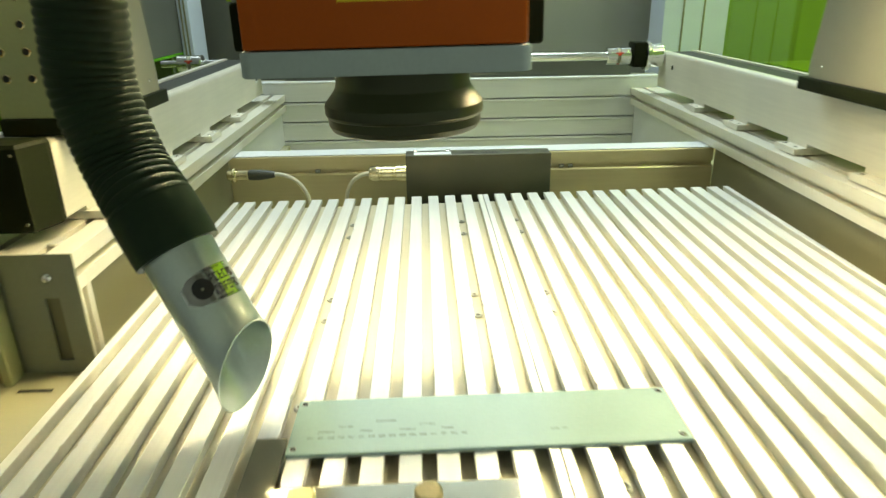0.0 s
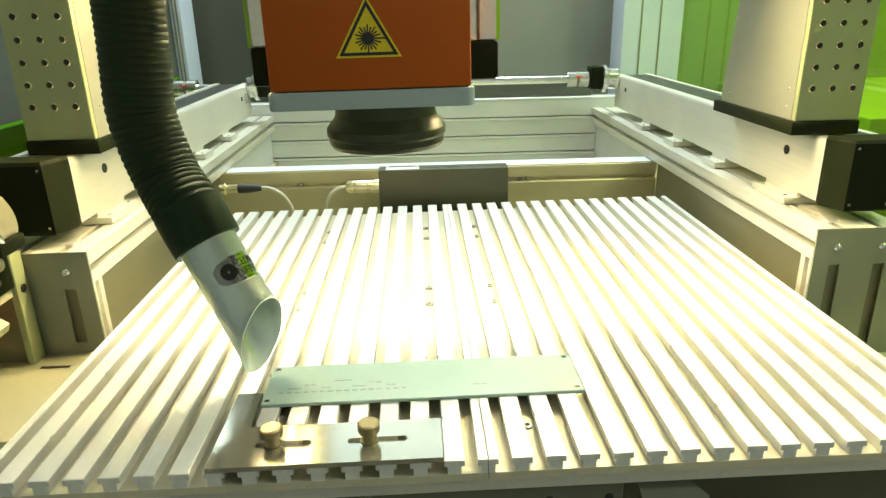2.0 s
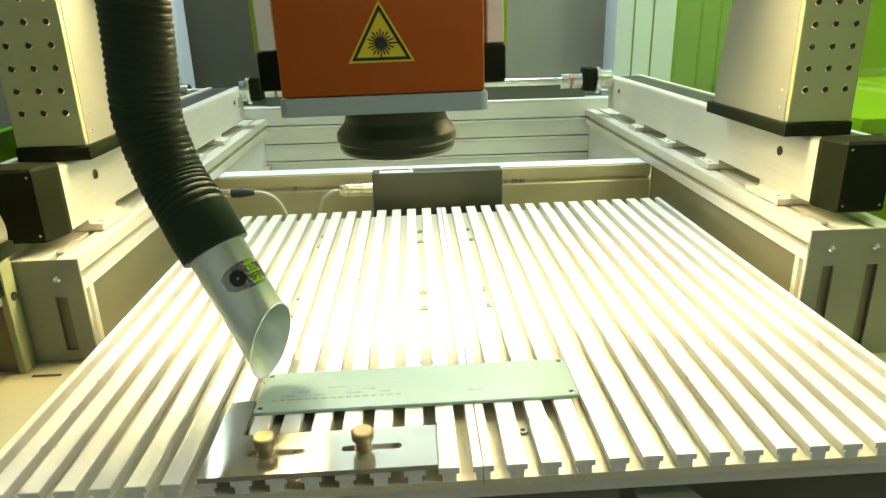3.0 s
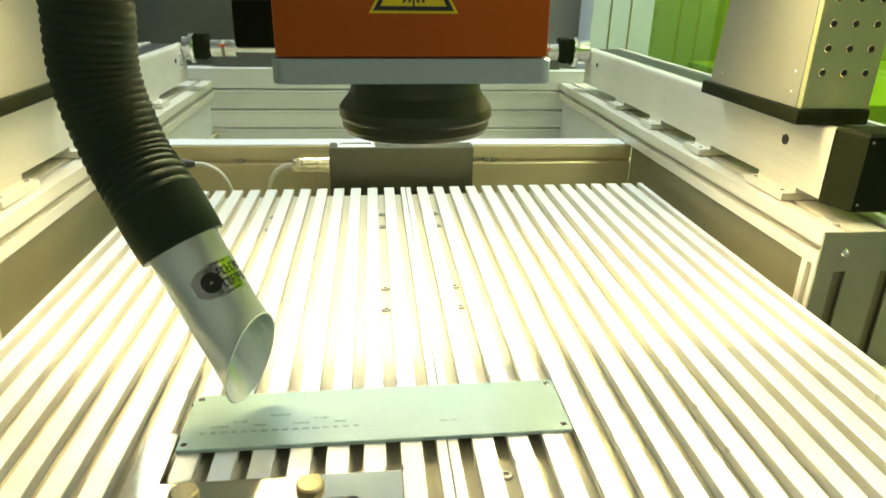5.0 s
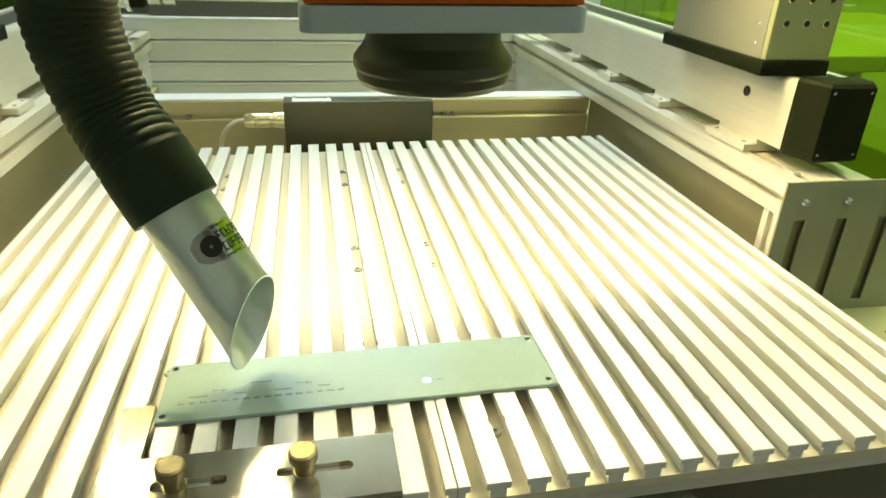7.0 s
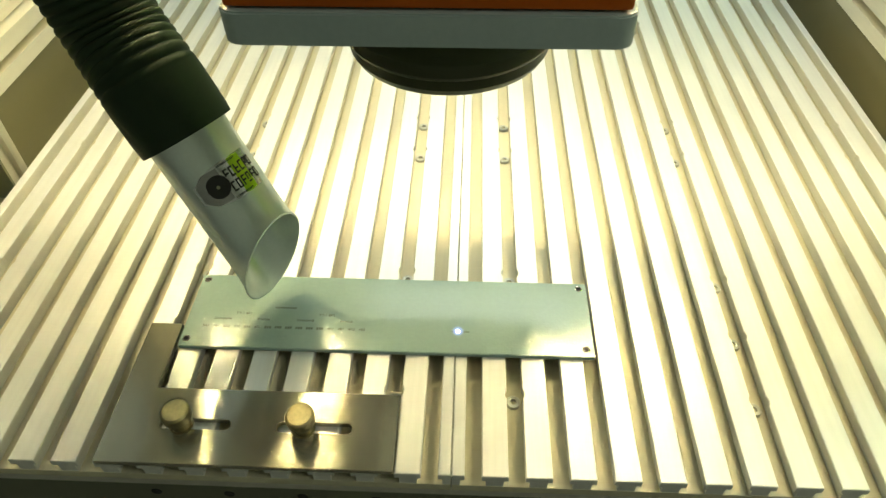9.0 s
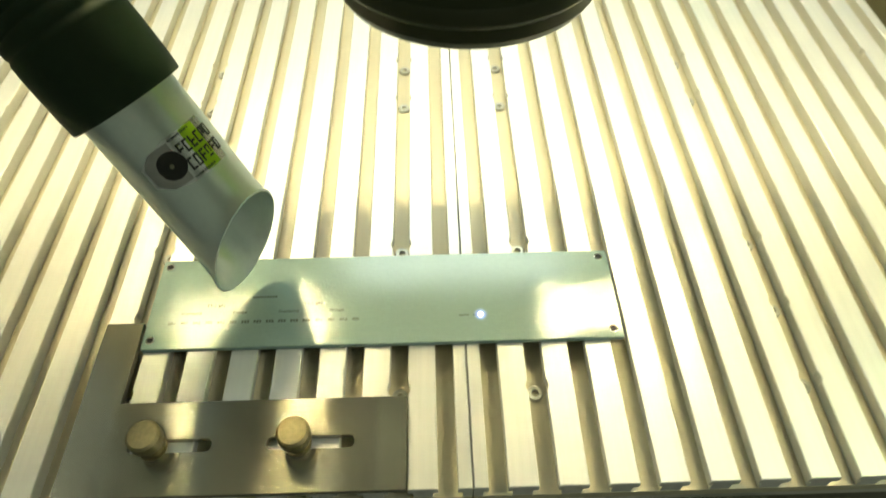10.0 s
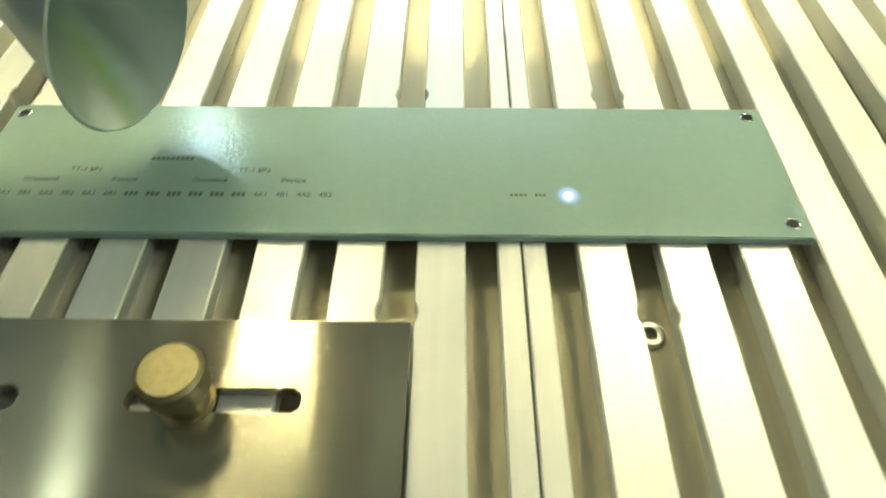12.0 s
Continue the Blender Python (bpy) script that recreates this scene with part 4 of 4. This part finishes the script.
nozzle = part("nozzle", bm, NOZZLE, hose, "satin grey metal nozzle with slanted mouth", 50)


def tube_patch(s0, s1, a0, a1, r, shape=None, n=16):
    """A thin curved patch on the nozzle, from along-axis s0 to s1 and degrees a0 to a1."""
    bm = bmesh.new()
    grid = []
    for i in range(n + 1):
        row = []
        for j in range(9):
            u, v = i / n, j / 8
            a = radians(a0 + (a1 - a0) * u)
            lo, hi = (s0, s1) if shape is None else shape(u, s0, s1)
            off = TIPWARD * math.cos(a) + SIDE * math.sin(a)
            row.append(bm.verts.new(COLLAR + AX * (lo + (hi - lo) * v) + off * r))
        grid.append(row)
    faces = []
    for i in range(n):
        for j in range(8):
            faces.append(bm.faces.new((grid[i][j], grid[i][j + 1], grid[i + 1][j + 1], grid[i + 1][j])))
    bmesh.ops.recalc_face_normals(bm, faces=faces)
    bmesh.ops.solidify(bm, geom=faces, thickness=0.0001)
    return bm


def shield(u, s0, s1):
    c, h = (s0 + s1) / 2, (s1 - s0) / 2
    k = 0.45 + 0.55 * math.sin(math.pi / 2 * min(1.0, u / 0.5))
    return c - h * k, c + h * k


def disc(u, s0, s1):
    c, h = (s0 + s1) / 2, (s1 - s0) / 2
    k = max(0.02, math.sqrt(max(0.0, 1 - (2 * u - 1) ** 2)))
    return c - h * k, c + h * k


ST0, ST1 = 0.0265, 0.0505
A0, A1 = 250, 158
sticker = part("sticker", tube_patch(ST0, ST1, A0, A1, NR + 0.0002, shield), SILVER, nozzle, "silver foil sticker with black and green print", 60)
part("emblem", tube_patch(ST0 + 0.0018, ST1 - 0.0018, A0 - 4, A0 - 42, NR + 0.0003, shield), FOIL_DARK, sticker, "dark mirror-like shield emblem")
part("dark_disc", tube_patch(0.0315, 0.0455, A0 - 16, A0 - 48, NR + 0.00045, disc), INK, sticker, "round black printed disc")
part("disc_centre", tube_patch(0.0375, 0.0397, A0 - 29, A0 - 34, NR + 0.0006, disc, 8), GREY_SHEET, sticker)
part("green_band", tube_patch(ST0 + 0.0005, ST1 - 0.0005, A0 - 60, A0 - 80, NR + 0.0003), LIME, sticker, "lime green printed band")
# two lines of heavy print running round the tube, and fine print at both ends, too small to read
dice = random.Random(5)
for s0, tall in ((ST0 + 0.0050, 0.0062), (ST0 + 0.0132, 0.0062)):
    for k in range(6):
        a = A0 - 47 - 8.2 * k
        stems = [(0, 1.9), (4.6, 6.4)] if dice.random() < 0.6 else [(0, 2.0)]
        for c, d in stems:
            part("print_mark", tube_patch(s0, s0 + tall * dice.choice((1.0, 1.0, 0.7)), a - c, a - d, NR + 0.0005, None, 2), INK, sticker)
        for f in dice.sample((0.0, 0.42, 0.84), 2):
            part("print_mark", tube_patch(s0 + tall * f, s0 + tall * (f + 0.16), a, a - 6.2, NR + 0.00052, None, 3), INK, sticker)
for s0 in (ST0 + 0.0012, ST1 - 0.0022):
    for k in range(12):
        a = A0 - 44 - 2.4 * k
        part("print_mark", tube_patch(s0, s0 + 0.0011, a, a - dice.uniform(0.8, 1.9), NR + 0.0005, None, 1), INK, sticker)

line = curve_points([COLLAR + AX * 0.004, COLLAR - AX * 0.03, (-0.1900, 0.174, 0.184), (-0.204, 0.182, 0.232), (-0.2015, 0.182, 0.278), (-0.199, 0.182, 0.322), (-0.196, 0.182, 0.40), (-0.19, 0.20, 0.60)], 130)
raw, line, rest = line, [line[0]], 0.0005
for a, b in zip(raw, raw[1:]):
    gap = (b - a).length
    while rest <= gap:
        line.append(a.lerp(b, rest / gap))
        rest += 0.0005
    rest -= gap
travel, radii, pitch = 0.0, [], 0.0060
for i, p in enumerate(line):
    travel += (p - line[i - 1]).length if i else 0
    bump = abs(math.cos(math.pi * (travel - 0.034) / pitch))
    body = 0.0298 - 0.0014 * min(1.0, max(0.0, travel - 0.034) / 0.03)
    radii.append(0.0296 if travel < 0.034 else body - 0.0011 * (1 - bump) ** 1.2)
bm = bmesh.new()
sweep(bm, line, radii, 36)
part("corrugated_hose", bm, RUBBER, hose, "black corrugated plastic hose", 70)
bm = bmesh.new()
cuff = [COLLAR + AX * (0.006 - 0.036 * k / 6) for k in range(7)]
sweep(bm, cuff, [0.0296, 0.0300, 0.0301, 0.0301, 0.0301, 0.0300, 0.0297], 40)
part("cuff", bm, RUBBER, hose, "smooth black rubber cuff", 50)

# ---- laser spark on the plate ----
spark = thing("laser_spark", "tiny blue-white glowing laser spark on the plate", "laser spark")
bm = bmesh.new()
lathe(bm, [(0, 0.0009), (0.0008, 0.0008), (0.0012, 0.0004), (0.0013, 0.0)], (0, 0, 0), 24)
part("core", bm, SPARK, spark, smooth=80)
# flat ring of glow: gas and the painted bloom of the spark
bm = bmesh.new()
lathe(bm, [(0.0013, 0.0005), (0.0017, 0.00045), (0.0024, 0.0004), (0.0036, 0.0003), (0.0047, 0.0002)], (0, 0, 0), 24)
ob = part("plume", bm, PLUME, spark, "faint blue glowing gas with painted bloom")
ob.visible_shadow = False


# the machine's frame leans a little against the table, and sits a little to one side of it
LEAN = pose(-0.005, 0, 0.0015, 0, 0.6, 0)
for ob in MACHINE + [rotary, sensor] + PLUGS:
    ob.matrix_basis = LEAN @ ob.matrix_basis


# ---- what moves ----
HEAD_X = [(0.0, -0.0985), (0.5, -0.0920), (1.0, -0.0850), (1.5, -0.0775), (2.0, -0.0696), (2.5, -0.0620), (3.0, -0.0560), (4.0, -0.0405), (5.0, -0.0250), (5.5, -0.0178), (6.0, -0.0115), (6.4, -0.0088),
          (7.0, -0.0085), (12.0, -0.0085)]
HOSE_LAG = [-0.0030, -0.0035, -0.0040, -0.0045, -0.0045, -0.0045, -0.0040, -0.0020, 0.0005, 0.0010, 0.0010, 0.0005, 0, 0]


def motions():
    walk(head, [(t, pose(x, 0, 0)) for t, x in HEAD_X])
    walk(hose, [(t, pose(x + lag, 0, 0)) for (t, x), lag in zip(HEAD_X, HOSE_LAG)])
    walk(spark, [(0.0, pose(-0.004, 0.0992, 0.0006)), (6.2, pose(-0.004, 0.0992, 0.0006)), (6.35, pose(-0.003, 0.0992, 0.0030)), (6.5, pose(-0.001, 0.0995, 0.0030)), (7.0, pose(-0.002, 0.0992, 0.0030)),
                 (7.5, pose(0.0, 0.0985, 0.0030)), (7.7, pose(-0.002, 0.099, 0.0030)), (9.3, pose(0.004, 0.0995, 0.0030)), (9.5, pose(0.008, 0.099, 0.0030)), (10.0, pose(0.0095, 0.0993, 0.0030)), (10.5, pose(0.0157, 0.0995, 0.0030)),
                 (12.0, pose(0.016, 0.099, 0.0030))])


motions()
